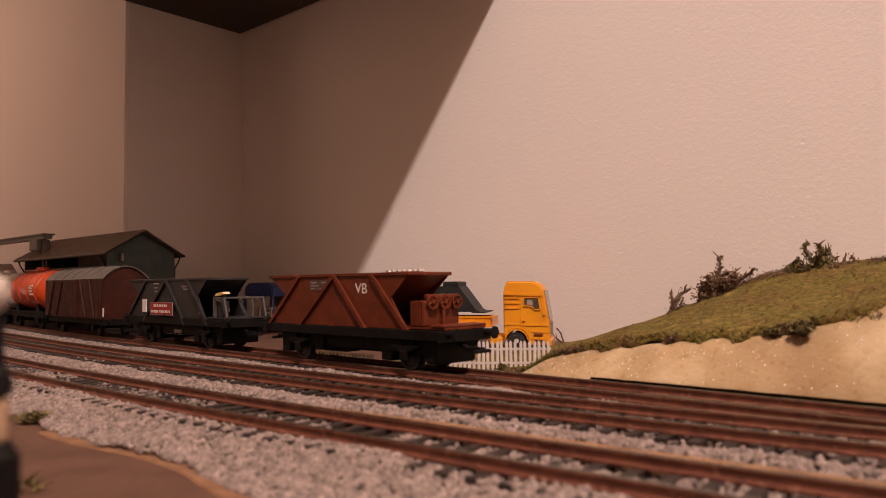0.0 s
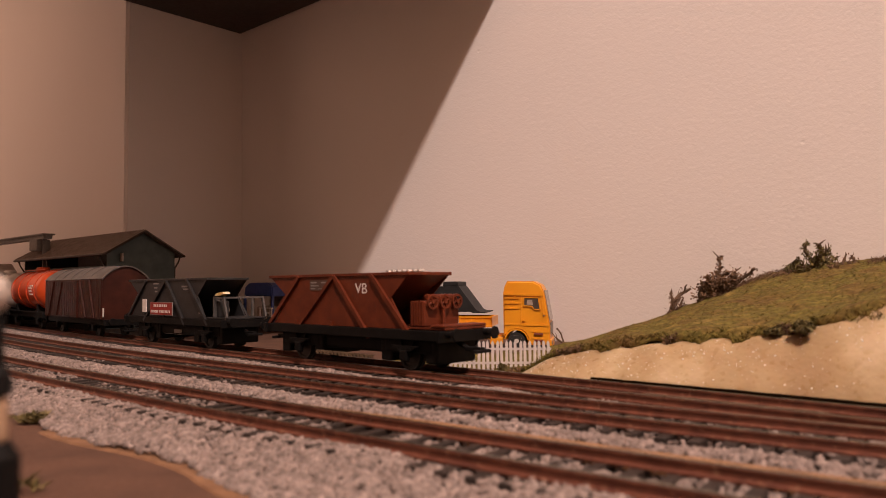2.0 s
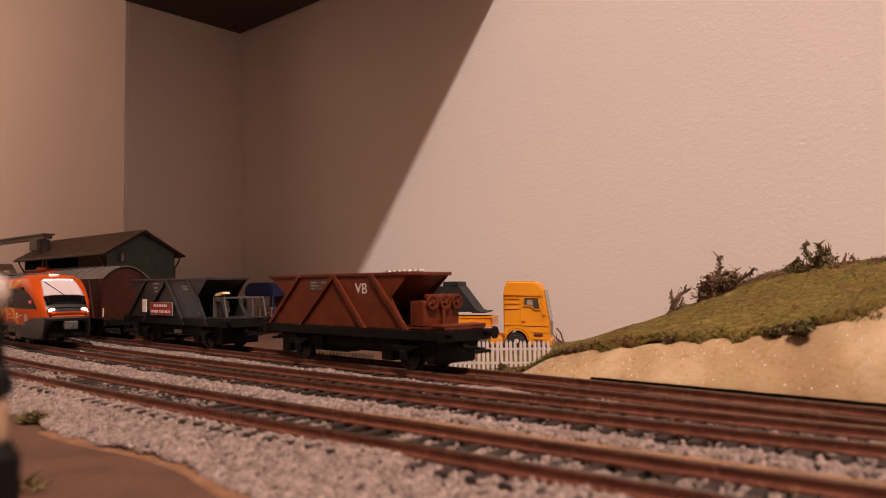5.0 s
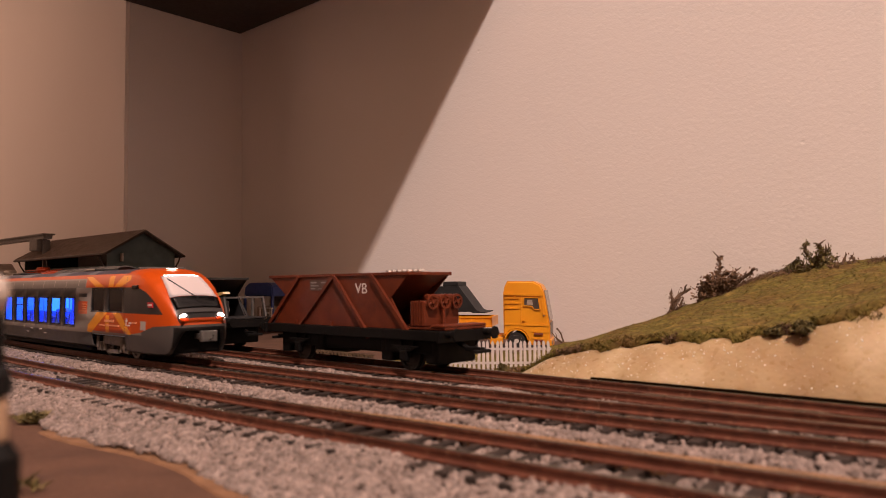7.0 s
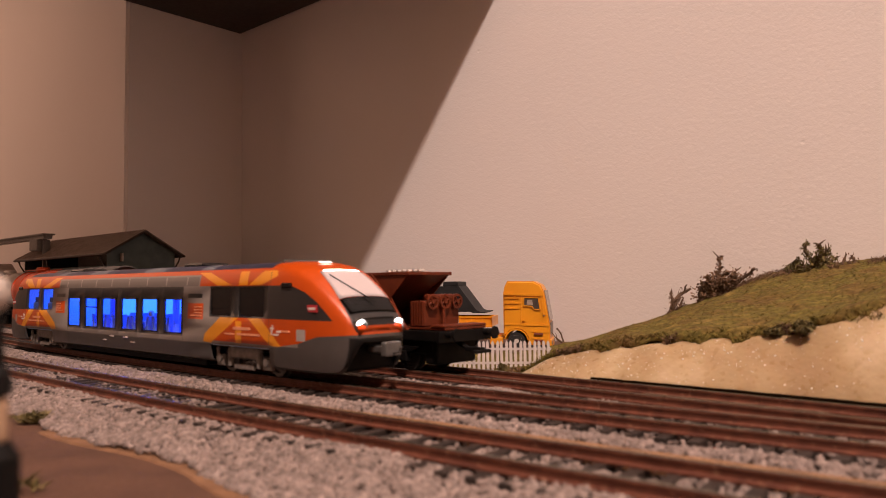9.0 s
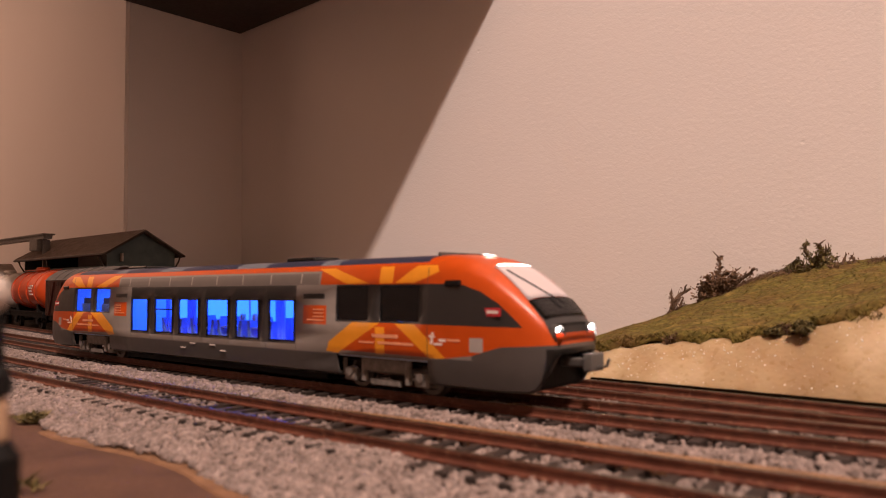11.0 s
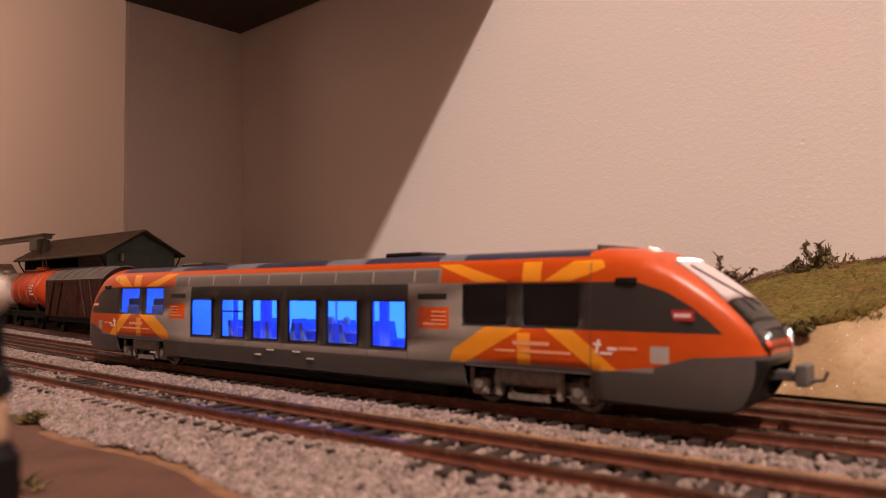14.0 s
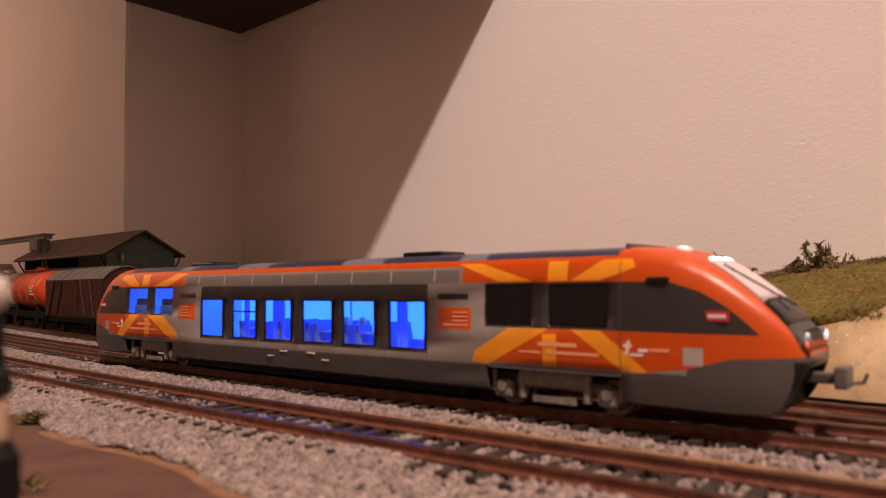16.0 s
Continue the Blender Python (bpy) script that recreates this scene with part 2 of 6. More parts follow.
def back_o(s):
    """The siding runs beside the middle track and draws in towards it past the wagons."""
    k = 0
    while k < len(BACK_ROWS) - 3 and BACK_ROWS[k + 1][0] < s:
        k += 1
    (s0, a), (s1, b) = BACK_ROWS[k], BACK_ROWS[k + 1]
    return a + (b - a) * (s - s0) / (s1 - s0)


def on_siding(s, base):
    """The pose of a wagon with axles base metres apart on the siding."""
    a, _ = along(s + base / 2, back_o(s + base / 2))
    b, _ = along(s - base / 2, back_o(s - base / 2))
    return Matrix.Translation((a + b) / 2) @ Matrix.Rotation(math.atan2(a.y - b.y, a.x - b.x), 4, "Z")


track(lambda s: MID_O, "weathered model track with rusty brown rails under the railcar", -0.66, 0.30)
track(lambda s: NEAR_O, "weathered model track with rusty rails beside the brown path", -0.55, 0.22)
track(back_o, "weathered model siding with rusty rails under the goods wagons", -0.80, 0.085)


switch = empty("track_switch", Matrix(), "rusty check rail of a model turnout between two tracks", "railway switch")
for q, s0, s1 in ((-0.0064, 0.050, 0.098),):
    part("check_rail", rail_mesh(lambda s, q=q: back_o(s) + q, s0, s1, 0.006), [RAIL_SIDE, RAIL_HEAD], switch)


# ---- ballast ----
def stones(name, places, label, seed, sink=0.3):
    """Loose chippings: small broken icosahedra strewn over the places (x, y, z, size)."""
    rng = np.random.default_rng(seed)
    t = (1 + 5 ** 0.5) / 2
    base = np.array([(-1, t, 0), (1, t, 0), (-1, -t, 0), (1, -t, 0), (0, -1, t), (0, 1, t), (0, -1, -t), (0, 1, -t), (t, 0, -1), (t, 0, 1), (-t, 0, -1), (-t, 0, 1)], float) / (1 + t * t) ** 0.5
    tri = np.array([(0, 11, 5), (0, 5, 1), (0, 1, 7), (0, 7, 10), (0, 10, 11), (1, 5, 9), (5, 11, 4), (11, 10, 2), (10, 7, 6), (7, 1, 8), (3, 9, 4), (3, 4, 2), (3, 2, 6), (3, 6, 8), (3, 8, 9), (4, 9, 5), (2, 4, 11), (6, 2, 10), (8, 6, 7), (9, 8, 1)])
    n = len(places)
    pl = np.array(places)
    v = base[None] * rng.uniform(0.62, 1.25, (n, 12, 1)) * rng.uniform(0.65, 1.2, (n, 1, 3))
    ang = rng.uniform(0, 2 * np.pi, n)
    ca, sa = np.cos(ang)[:, None], np.sin(ang)[:, None]
    v = np.stack([v[..., 0] * ca - v[..., 1] * sa, v[..., 0] * sa + v[..., 1] * ca, v[..., 2] * 0.85], -1)
    tl = rng.uniform(0, 2 * np.pi, n)
    ca, sa = np.cos(tl)[:, None], np.sin(tl)[:, None]
    v = np.stack([v[..., 0], v[..., 1] * ca - v[..., 2] * sa, v[..., 1] * sa + v[..., 2] * ca], -1)
    v = v * (pl[:, 3] / 2)[:, None, None] + pl[:, None, :3]
    idx = (tri[None] + 12 * np.arange(n)[:, None, None]).reshape(-1, 3)
    me = bpy.data.meshes.new(name)
    me.vertices.add(n * 12)
    me.vertices.foreach_set("co", v.reshape(-1))
    me.loops.add(len(idx) * 3)
    me.loops.foreach_set("vertex_index", idx.reshape(-1).astype(np.int32))
    me.polygons.add(len(idx))
    me.polygons.foreach_set("loop_start", np.arange(0, len(idx) * 3, 3, dtype=np.int32))
    me.update(calc_edges=True)
    me.materials.append(STONE)
    ob = new(name, me)
    return tagged(ob, label, "gravel", kind="stuff")


def strew(s0, s1, o0, o1, zf, density, size, rng):
    out = []
    area = (s1 - s0) * (o1 - o0)
    for _ in range(int(area * density)):
        s, o = rng.uniform(s0, s1), rng.uniform(o0, o1)
        z = zf(s, o)
        if z is None:
            continue
        p, _ = along(s, o, z)
        out.append((p.x, p.y, z, size * rng.uniform(0.6, 1.35)))
    return out


def path_edge(s):
    """How far the chippings reach out from the near track towards the brown path."""
    return -0.0812 - 0.05 * max(0.0, -0.09 - s) - 0.16 * max(0.0, s) - 0.0010 * math.sin(s * 90)


rng = random.Random(11)
places = []
for lo, hi in ((NEAR_O + 0.0165, MID_O - 0.0135), (MID_O + 0.0130, 0.0370)):
    def heap(s, o, lo=lo, hi=hi):
        top = hi if lo < 0 else back_o(s) - 0.0118
        mid, half = (lo + top) / 2, (top - lo) / 2
        if o > top or half < 0.0006:
            return None
        q = 1 - ((o - mid) / half) ** 2
        return -0.0058 + 0.0034 * q + 0.001 * noise.noise((s * 60, o * 60, 0))
    places += strew(-0.62, 0.2, lo, hi, heap, 1000000, 0.0018, rng)
# between the rails and in the sleeper bays
for o, d in ((NEAR_O, 620000), (MID_O, 230000)):
    def bay(s, q):
        if noise.noise((s * 35, q * 80, 3.0)) < -0.25:
            return None
        return (-0.0034 if d > 500000 else -0.0037) + 0.0008 * noise.noise((s * 50, q * 50, 5))
    places += strew(-0.5, 0.2, o - 0.0145, o + 0.0145, bay, d, 0.0017, rng)


def far_bay(s, q):
    if abs(q - back_o(s)) > 0.0145 or noise.noise((s * 35, q * 80, 3.0)) < -0.25:
        return None
    return -0.0037 + 0.0008 * noise.noise((s * 50, q * 50, 5))


places += strew(-0.5, 0.05, 0.020, 0.064, far_bay, 160000, 0.0017, rng)


# the near shoulder
def shoulder(s, o):
    e = path_edge(s)
    if o < e + 0.003 * noise.noise((s * 90, 0, 2)):
        return None
    t = (NEAR_O - 0.0105 - o) / 0.021
    return -0.0028 - 0.0042 * max(0, min(1, t)) + 0.0012 * noise.noise((s * 45, o * 45, 9))


places += strew(-0.32, 0.10, -0.104, NEAR_O - 0.0105, shoulder, 1900000, 0.0017, rng)
stones("ballast", places, "loose pinkish grey stone ballast strewn between the tracks", 5)

# ballast bed under the loose stones and tan cork showing beside the near rail
def strip(name, o0, o1, z, s0, s1, mat, label, category, thick=0.002):
    bm = bmesh.new()
    rows = []
    n = 90
    for i in range(n + 1):
        s = s0 + (s1 - s0) * i / n
        lo = o0(s) if callable(o0) else o0
        hi = o1(s) if callable(o1) else o1
        rows.append([bm.verts.new(along(s, q, zz)[0]) for q, zz in ((lo, z - thick), (lo + 0.001, z), (hi - 0.001, z), (hi, z - thick))])
    for a, b in zip(rows, rows[1:]):
        for i in range(4):
            j = (i + 1) % 4
            bm.faces.new((a[i], b[i], b[j], a[j]))
    bm.faces.new(rows[0])
    bm.faces.new(rows[-1][::-1])
    bmesh.ops.recalc_face_normals(bm, faces=bm.faces[:])
    return set_structure(mesh_object(name, bm, mat), label, category)


BED = surface("glued_fine_ballast", (0.13, 0.097, 0.085), (0.26, 0.207, 0.185), 0.9, scale=900, fine=3500, bump=0.6)
strip("track_bed", lambda s: path_edge(s) + 0.001, 0.064, GROUND_Z + 0.0008, -0.85, 0.4, BED, "fine grey ballast bed glued under the tracks", "track bed")
strip("cork_strip", NEAR_O + 0.0106, lambda s: NEAR_O + 0.0122 + min(0.0024, max(0.0, (s + 0.03) * 0.04)), -0.0005, -0.03, 0.2, CORK, "tan cork roadbed strip bare beside the rail", "track bed", thick=0.0035)
strip("path_edging", lambda s: path_edge(s) - 0.0032 - 0.0008 * math.sin(s * 70), lambda s: path_edge(s) + 0.004, GROUND_Z + 0.0004, -0.07, 0.12, surface("tan_path_edge", (0.150, 0.074, 0.036), (0.235, 0.125, 0.064), 0.85, scale=120, fine=3000, bump=0.4), "tan bare cork edge between ballast and path", "track bed", thick=0.0010)


# ---- the railcar ----
# Its own x runs forward from a point 46.5 mm ahead of its middle, z from the rail tops.
XC = -0.0465
SPEED_ROWS = ((-0.5, -0.814), (0.0, -0.775), (1.0, -0.696), (2.0, -0.617), (3.0, -0.5370), (3.5, -0.4970), (3.8, -0.4735), (4.0, -0.4580), (4.5, -0.4185), (5.0, -0.379), (5.5, -0.3395), (6.0, -0.3010), (6.3, -0.2785), (6.5, -0.2645), (7.0, -0.2323), (7.5, -0.2031), (8.0, -0.1759), (8.5, -0.1504), (9.0, -0.1277), (9.5, -0.1070), (10.0, -0.0885), (10.5, -0.0722), (11.0, -0.0580), (11.5, -0.0460), (12.0, -0.0350), (12.5, -0.0260), (13.0, -0.0190), (13.5, -0.0133), (14.0, -0.0093), (14.5, -0.0066), (15.0, -0.0046), (15.5, -0.0030), (16.0, -0.0021), (16.5, -0.0018))


def way(t):
    for (t0, a), (t1, b), in zip(SPEED_ROWS, SPEED_ROWS[1:]):
        if t0 <= t <= t1:
            return a + (b - a) * (t - t0) / (t1 - t0)
    return SPEED_ROWS[-1][1]


def graph(nd, ln):
    """Small builders for masks over the object's own coordinates."""
    co = nd.new("ShaderNodeTexCoord")
    sx = nd.new("ShaderNodeSeparateXYZ")
    ln.new(co.outputs["Object"], sx.inputs["Vector"])

    def calc(op, a, b=None, c=None):
        n = nd.new("ShaderNodeMath")
        n.operation = op
        for i, v in enumerate((a, b, c)):
            if v is None:
                continue
            if isinstance(v, (int, float)):
                n.inputs[i].default_value = v
            else:
                ln.new(v, n.inputs[i])
        return n.outputs[0]
    return co, sx, calc


def mask_of(calc, u, v, poly):
    """1 inside a convex outline in (u, v), in millimetres."""
    n = len(poly)
    cx, cy = sum(p[0] for p in poly) / n, sum(p[1] for p in poly) / n
    out = None
    for i in range(n):
        (x0, y0), (x1, y1) = poly[i], poly[(i + 1) % n]
        a, b = y1 - y0, x0 - x1
        c = -(a * x0 + b * y0)
        if a * cx + b * cy + c < 0:
            a, b, c = -a, -b, -c
        l = math.hypot(a, b)
        d = calc("ADD", calc("MULTIPLY", u, a / l), calc("MULTIPLY_ADD", v, b / l, c / l))
        g = calc("GREATER_THAN", d, 0.0)
        out = g if out is None else calc("MULTIPLY", out, g)
    return out


SHORT = 0.93  # the noses are a little shorter than their drawing
ORANGE = (0.56, 0.074, 0.003)
YELLOW = (0.86, 0.33, 0.018)
GREY = (0.25, 0.222, 0.203)
DARK = (0.030, 0.028, 0.028)
SKIRT = (0.082, 0.075, 0.072)


def livery():
    m, nd, ln, bsdf = material("railcar_livery")
    co, sx, calc = graph(nd, ln)
    X = calc("MULTIPLY", calc("ABSOLUTE", calc("SUBTRACT", sx.outputs["X"], XC)), 1000.0)
    X = calc("ADD", calc("MINIMUM", X, 112.0), calc("DIVIDE", calc("MAXIMUM", calc("SUBTRACT", X, 112.0), 0.0), SHORT))
    Y = calc("MULTIPLY", calc("ABSOLUTE", sx.outputs["Y"]), 1000.0)
    Z = calc("MULTIPLY", sx.outputs["Z"], 1000.0)
    col = None

    def paint(colour, mask):
        nonlocal col
        mx = nd.new("ShaderNodeMix")
        mx.data_type = "RGBA"
        if col is None:
            mx.inputs["A"].default_value = (*GREY, 1)
        else:
            ln.new(col, mx.inputs["A"])
        mx.inputs["B"].default_value = (*colour, 1)
        ln.new(mask, mx.inputs["Factor"])
        col = mx.outputs["Result"]

    def zone(colour, *polys):
        for p in polys:
            paint(colour, mask_of(calc, X, Z, p))

    paint(SKIRT, calc("LESS_THAN", Z, 10.4))
    # orange ends, above and below the window band
    zone(ORANGE, [(67, 31.4), (160, 31.4), (160, 45), (67, 45)], [(74, 11.7), (118, 11.3), (118, 32), (74, 32)], [(117.9, 11.3), (128, 12.5), (128, 45), (117.9, 45)], [(127.9, 12.5), (137, 15.0), (137, 45), (127.9, 45)], [(136.9, 15.0), (153, 15.9), (153, 45), (136.9, 45)])
    zone(ORANGE, [(-5, 35.6), (70, 35.6), (70, 37.3), (-5, 37.3)])
    zone(GREY, [(56, 11.5), (70.3, 11.0), (82, 20.2), (82, 31.4), (56, 31.4)])
    # yellow rays
    zone(YELLOW, [(65.5, 36.4), (73, 36.4), (89, 31.6), (79, 31.6)], [(93.2, 31.6), (93.2, 36.4), (98.6, 36.4), (98.6, 31.6)], [(99.5, 31.6), (107, 31.6), (116, 34.6), (115, 36.4), (107.5, 36.4)],
         [(70.2, 11.0), (75.5, 10.7), (93.5, 20.2), (82, 20.2), (71.5, 14)], [(91.8, 11.3), (91.8, 19), (95.6, 19), (95.6, 11.3)], [(99.5, 20.3), (107, 20.3), (119, 11.2), (112.5, 11.2)])
    # window bands
    zone(DARK, [(74.6, 20.2), (74.6, 31.3), (119, 31.3), (119, 20.2)], [(118.9, 20.2), (118.9, 31.3), (125.0, 30.9), (131.0, 29.0), (136.5, 25.9), (140.6, 22.6), (143.4, 20.0)], [(-5, 12.4), (55, 12.4), (55, 31.3), (-5, 31.3)])
    zone((0.02, 0.02, 0.02), [(58.9, 27.0), (69.2, 27.0), (69.2, 28.6), (58.9, 28.6)])
    zone(ORANGE, [(59.0, 19.1), (70.2, 19.1), (70.2, 25.0), (59.0, 25.0)])
    # panel joints, door joints, ticks on the upper band
    joint = (0.07, 0.06, 0.055)
    for a in (38.9, 55.0, 111.9):
        zone(joint, [(a, 5.0), (a + 0.22, 5.0), (a + 0.22, 36 if a > 100 else 31.3), (a, 36 if a > 100 else 31.3)])
    zone((0.155, 0.137, 0.125), [(-5, 10.3), (112, 10.3), (112, 10.55), (-5, 10.55)], [(-5, 31.4), (66, 31.4), (66, 34.9), (-5, 34.9)])
    for a in (8.2, 24.5, 40.8, 57.1):
        zone((0.42, 0.38, 0.34), [(a, 31.8), (a + 0.55, 31.8), (a + 0.55, 35.0), (a, 35.0)])
    zone((0.40, 0.37, 0.35), [(127.2, 13.4), (131.6, 13.4), (131.6, 17.1), (127.2, 17.1)])
    # roof: dark blue-grey panels behind the orange cove
    roof = calc("MULTIPLY", calc("GREATER_THAN", Z, 37.3), calc("LESS_THAN", X, 111.0))
    paint((0.040, 0.042, 0.075), roof)
    paint((0.17, 0.18, 0.21), calc("MULTIPLY", roof, mask_of(calc, X, Y, [(15, -1), (33, -1), (37, 20), (20, 20)])))
    paint((0.17, 0.18, 0.21), calc("MULTIPLY", roof, mask_of(calc, X, Y, [(62, -1), (70, -1), (75, 20), (66, 20)])))
    # front: windscreen surround, dark lamp band, black coupler mouth
    zone(SKIRT, [(112, 10.2), (112, 11.35), (117.9, 11.3), (128, 12.5), (128, 10.2)], [(127.9, 10.2), (127.9, 12.5), (137, 15.0), (137, 10.2)], [(136.9, 10.2), (136.9, 15.0), (153, 15.9), (153, 10.2)])
    paint((0.006, 0.006, 0.006), calc("MULTIPLY", mask_of(calc, X, Z, [(147.0, 3), (147.0, 14.8), (160, 14.8), (160, 3)]), calc("LESS_THAN", Y, 11.6)))
    paint(DARK, calc("MULTIPLY", mask_of(calc, X, Z, [(142.5, 18.6), (138.5, 26.6), (150, 26.6), (160, 18.6)]), calc("LESS_THAN", Y, 10.6)))
    dust = nd.new("ShaderNodeTexNoise")
    dust.inputs["Scale"].default_value, dust.inputs["Detail"].default_value = 260, 5
    ln.new(co.outputs["Object"], dust.inputs["Vector"])
    hv = nd.new("ShaderNodeHueSaturation")
    ln.new(col, hv.inputs["Color"])
    ln.new(calc("MULTIPLY_ADD", dust.outputs["Fac"], 0.20, 0.75), hv.inputs["Value"])
    ln.new(hv.outputs["Color"], bsdf.inputs["Base Color"])
    ln.new(calc("MULTIPLY_ADD", dust.outputs["Fac"], 0.2, 0.26), bsdf.inputs["Roughness"])
    return m


LIVERY = livery()
BLUE_LIGHT = glow("blue_cabin_light", (0.028, 0.175, 1.0), 2.8)
CABIN = surface("pale_cabin_plastic", (0.50, 0.66, 0.86), (0.58, 0.74, 0.92), 0.5)
FIGURE_PALE = surface("pale_figurine_paint", (0.70, 0.66, 0.60), (0.80, 0.76, 0.70), 0.6)
FIGURE_ORANGE = surface("orange_figurine_paint", (0.80, 0.28, 0.14), (0.88, 0.34, 0.18), 0.6)
SEAT = surface("blue_seat_plastic", (0.10, 0.20, 0.60), (0.16, 0.28, 0.70), 0.6)
LAMP_WHITE = glow("white_headlamp", (1.0, 0.96, 0.94), 70.0)
LAMP_TOP = glow("white_top_lamp", (1.0, 0.95, 0.90), 4.0)
SCREEN_GLOW = glow("self_lit_windscreen", (0.50, 0.39, 0.36), 0.62)
BOGIE = surface("grey_bogie_plastic", (0.13, 0.115, 0.105), (0.24, 0.215, 0.195), 0.45, scale=500)
WHEEL = surface("dark_steel_wheel", (0.10, 0.085, 0.075), (0.2, 0.17, 0.15), 0.35, 0.8)
TINT = surface("black_tinted_glass", (0.006, 0.006, 0.007), (0.009, 0.009, 0.010), 0.06, bump=0)
COUPLER = surface("grey_coupler_plastic", (0.06, 0.055, 0.052), (0.10, 0.094, 0.088), 0.5)


def clear_glass():
    m, nd, ln, bsdf = material("clear_window_plastic")
    mixer = nd.new("ShaderNodeMixShader")
    tr = nd.new("ShaderNodeBsdfTransparent")
    gl = nd.new("ShaderNodeBsdfGlossy")
    gl.inputs["Roughness"].default_value = 0.03
    tr.inputs["Color"].default_value = (0.93, 0.95, 0.97, 1)
    mixer.inputs[0].default_value = 0.07
    ln.new(tr.outputs[0], mixer.inputs[1])
    ln.new(gl.outputs[0], mixer.inputs[2])
    ln.new(mixer.outputs[0], nd["Material Output"].inputs["Surface"])
    return m


GLASS = clear_glass()


def curtain_cloth():
    """Thin pale plastic that lets the cabin light through."""
    m, nd, ln, bsdf = material("pale_blue_curtain")
    bsdf.inputs["Base Color"].default_value = (0.30, 0.48, 0.85, 1)
    mixer = nd.new("ShaderNodeMixShader")
    tl = nd.new("ShaderNodeBsdfTranslucent")
    tl.inputs["Color"].default_value = (0.42, 0.62, 0.95, 1)
    mixer.inputs[0].default_value = 0.75
    ln.new(bsdf.outputs[0], mixer.inputs[1])
    ln.new(tl.outputs[0], mixer.inputs[2])
    ln.new(mixer.outputs[0], nd["Material Output"].inputs["Surface"])
    return m


CURTAIN = curtain_cloth()

CAR_HALF = 0.1515
# half section: (share of the half width, height)
SECTION = [(0.80, 3.6), (0.93, 4.6), (0.965, 7.0), (0.99, 10.4), (1.0, 13.2), (1.0, 16.5), (1.0, 20.7), (0.995, 23.5), (0.985, 26.7), (0.97, 30.8), (0.955, 33.0), (0.925, 35.4), (0.88, 37.0), (0.78, 38.3), (0.6, 39.1), (0.35, 39.5), (0.0, 39.6)]
NOSE = ((0.000, 39.6, 16.6, 3.6), (0.112, 39.6, 16.6, 3.6), (0.118, 39.4, 16.5, 3.4), (0.124, 38.4, 16.2, 3.3), (0.128, 37.1, 15.9, 3.2), (0.132, 35.2, 15.5, 3.2), (0.136, 32.8, 15.0, 3.2), (0.140, 30.0, 14.4, 3.3), (0.144, 26.8, 13.6, 3.4), (0.1462, 24.8, 13.0, 4.4), (0.1482, 22.6, 12.3, 7.0), (0.1498, 20.6, 11.4, 9.8), (0.1509, 18.4, 10.4, 12.0), (0.1516, 16.6, 9.4, 13.4))


def nose_at(a):
    for p, q in zip(NOSE, NOSE[1:]):
        if a <= q[0] + 1e-9:
            f = (a - p[0]) / (q[0] - p[0])
            return [p[i] + (q[i] - p[i]) * f for i in (1, 2, 3)]
    return NOSE[-1][1:]


def section_at(x):
    zt, w, zb = nose_at(abs(x))
    out = []
    for u, z in SECTION:
        k = (z - 3.6) / 36.0
        out.append((u * w / 1000, (zb + k * (zt - zb)) / 1000))
    return out


PANES = [(-0.0548, -0.0407), (-0.0353, -0.0213), (-0.0170, -0.0026), (0.0026, 0.0170), (0.0213, 0.0353), (0.0407, 0.0548)]
END_PANES = [(-0.1091, -0.0935), (-0.0887, -0.0748), (0.0748, 0.0887), (0.0935, 0.1091)]


def railcar_shell():
    xs = {0.0}
    for a, b in PANES + END_PANES:
        xs |= {a, b}
    for r in NOSE:
        xs |= {r[0], -r[0]}
    for i in range(1, 12):
        xs |= {0.112 + i * 0.0033, -0.112 - i * 0.0033}
    xs = sorted(x for x in xs if abs(x) <= 0.1516)
    bm = bmesh.new()
    rings = []
    for x in xs:
        sec = section_at(x)
        pts = [(-w, z) for w, z in sec] + [(w, z) for w, z in sec[-2::-1]]
        rings.append([bm.verts.new((x + XC, y, z)) for y, z in pts])
    k = len(rings[0])
    for (xa, a), (xb, b) in zip(zip(xs, rings), zip(xs[1:], rings[1:])):
        mid = (xa + xb) / 2
        for i in range(k - 1):
            j = i if i < len(SECTION) - 1 else k - 2 - i
            z0 = SECTION[j][1]
            hole = (any(p < mid < q for p, q in PANES) and 13.2 <= z0 < 26.7) or (any(p < mid < q for p, q in END_PANES) and 20.7 <= z0 < 30.8)
            # wheel arches
            if 0.0738 < abs(mid) < 0.112 and z0 < 10.4:
                continue
            if hole:
                continue
            bm.faces.new((a[i], b[i], b[i + 1], a[i + 1]))
    bm.faces.new(rings[0])
    bm.faces.new(rings[-1][::-1])
    bmesh.ops.recalc_face_normals(bm, faces=bm.faces[:])
    return bm


railcar = empty("railcar", Matrix(), "orange, yellow and grey model railcar with glowing blue windows", "train")
body = part("body", railcar_shell(), LIVERY, railcar, "orange and grey painted shell with yellow rays", smooth=True)
body.data.set_sharp_from_angle(angle=radians(35))
body.modifiers.new("thick", "SOLIDIFY").thickness = 0.0007

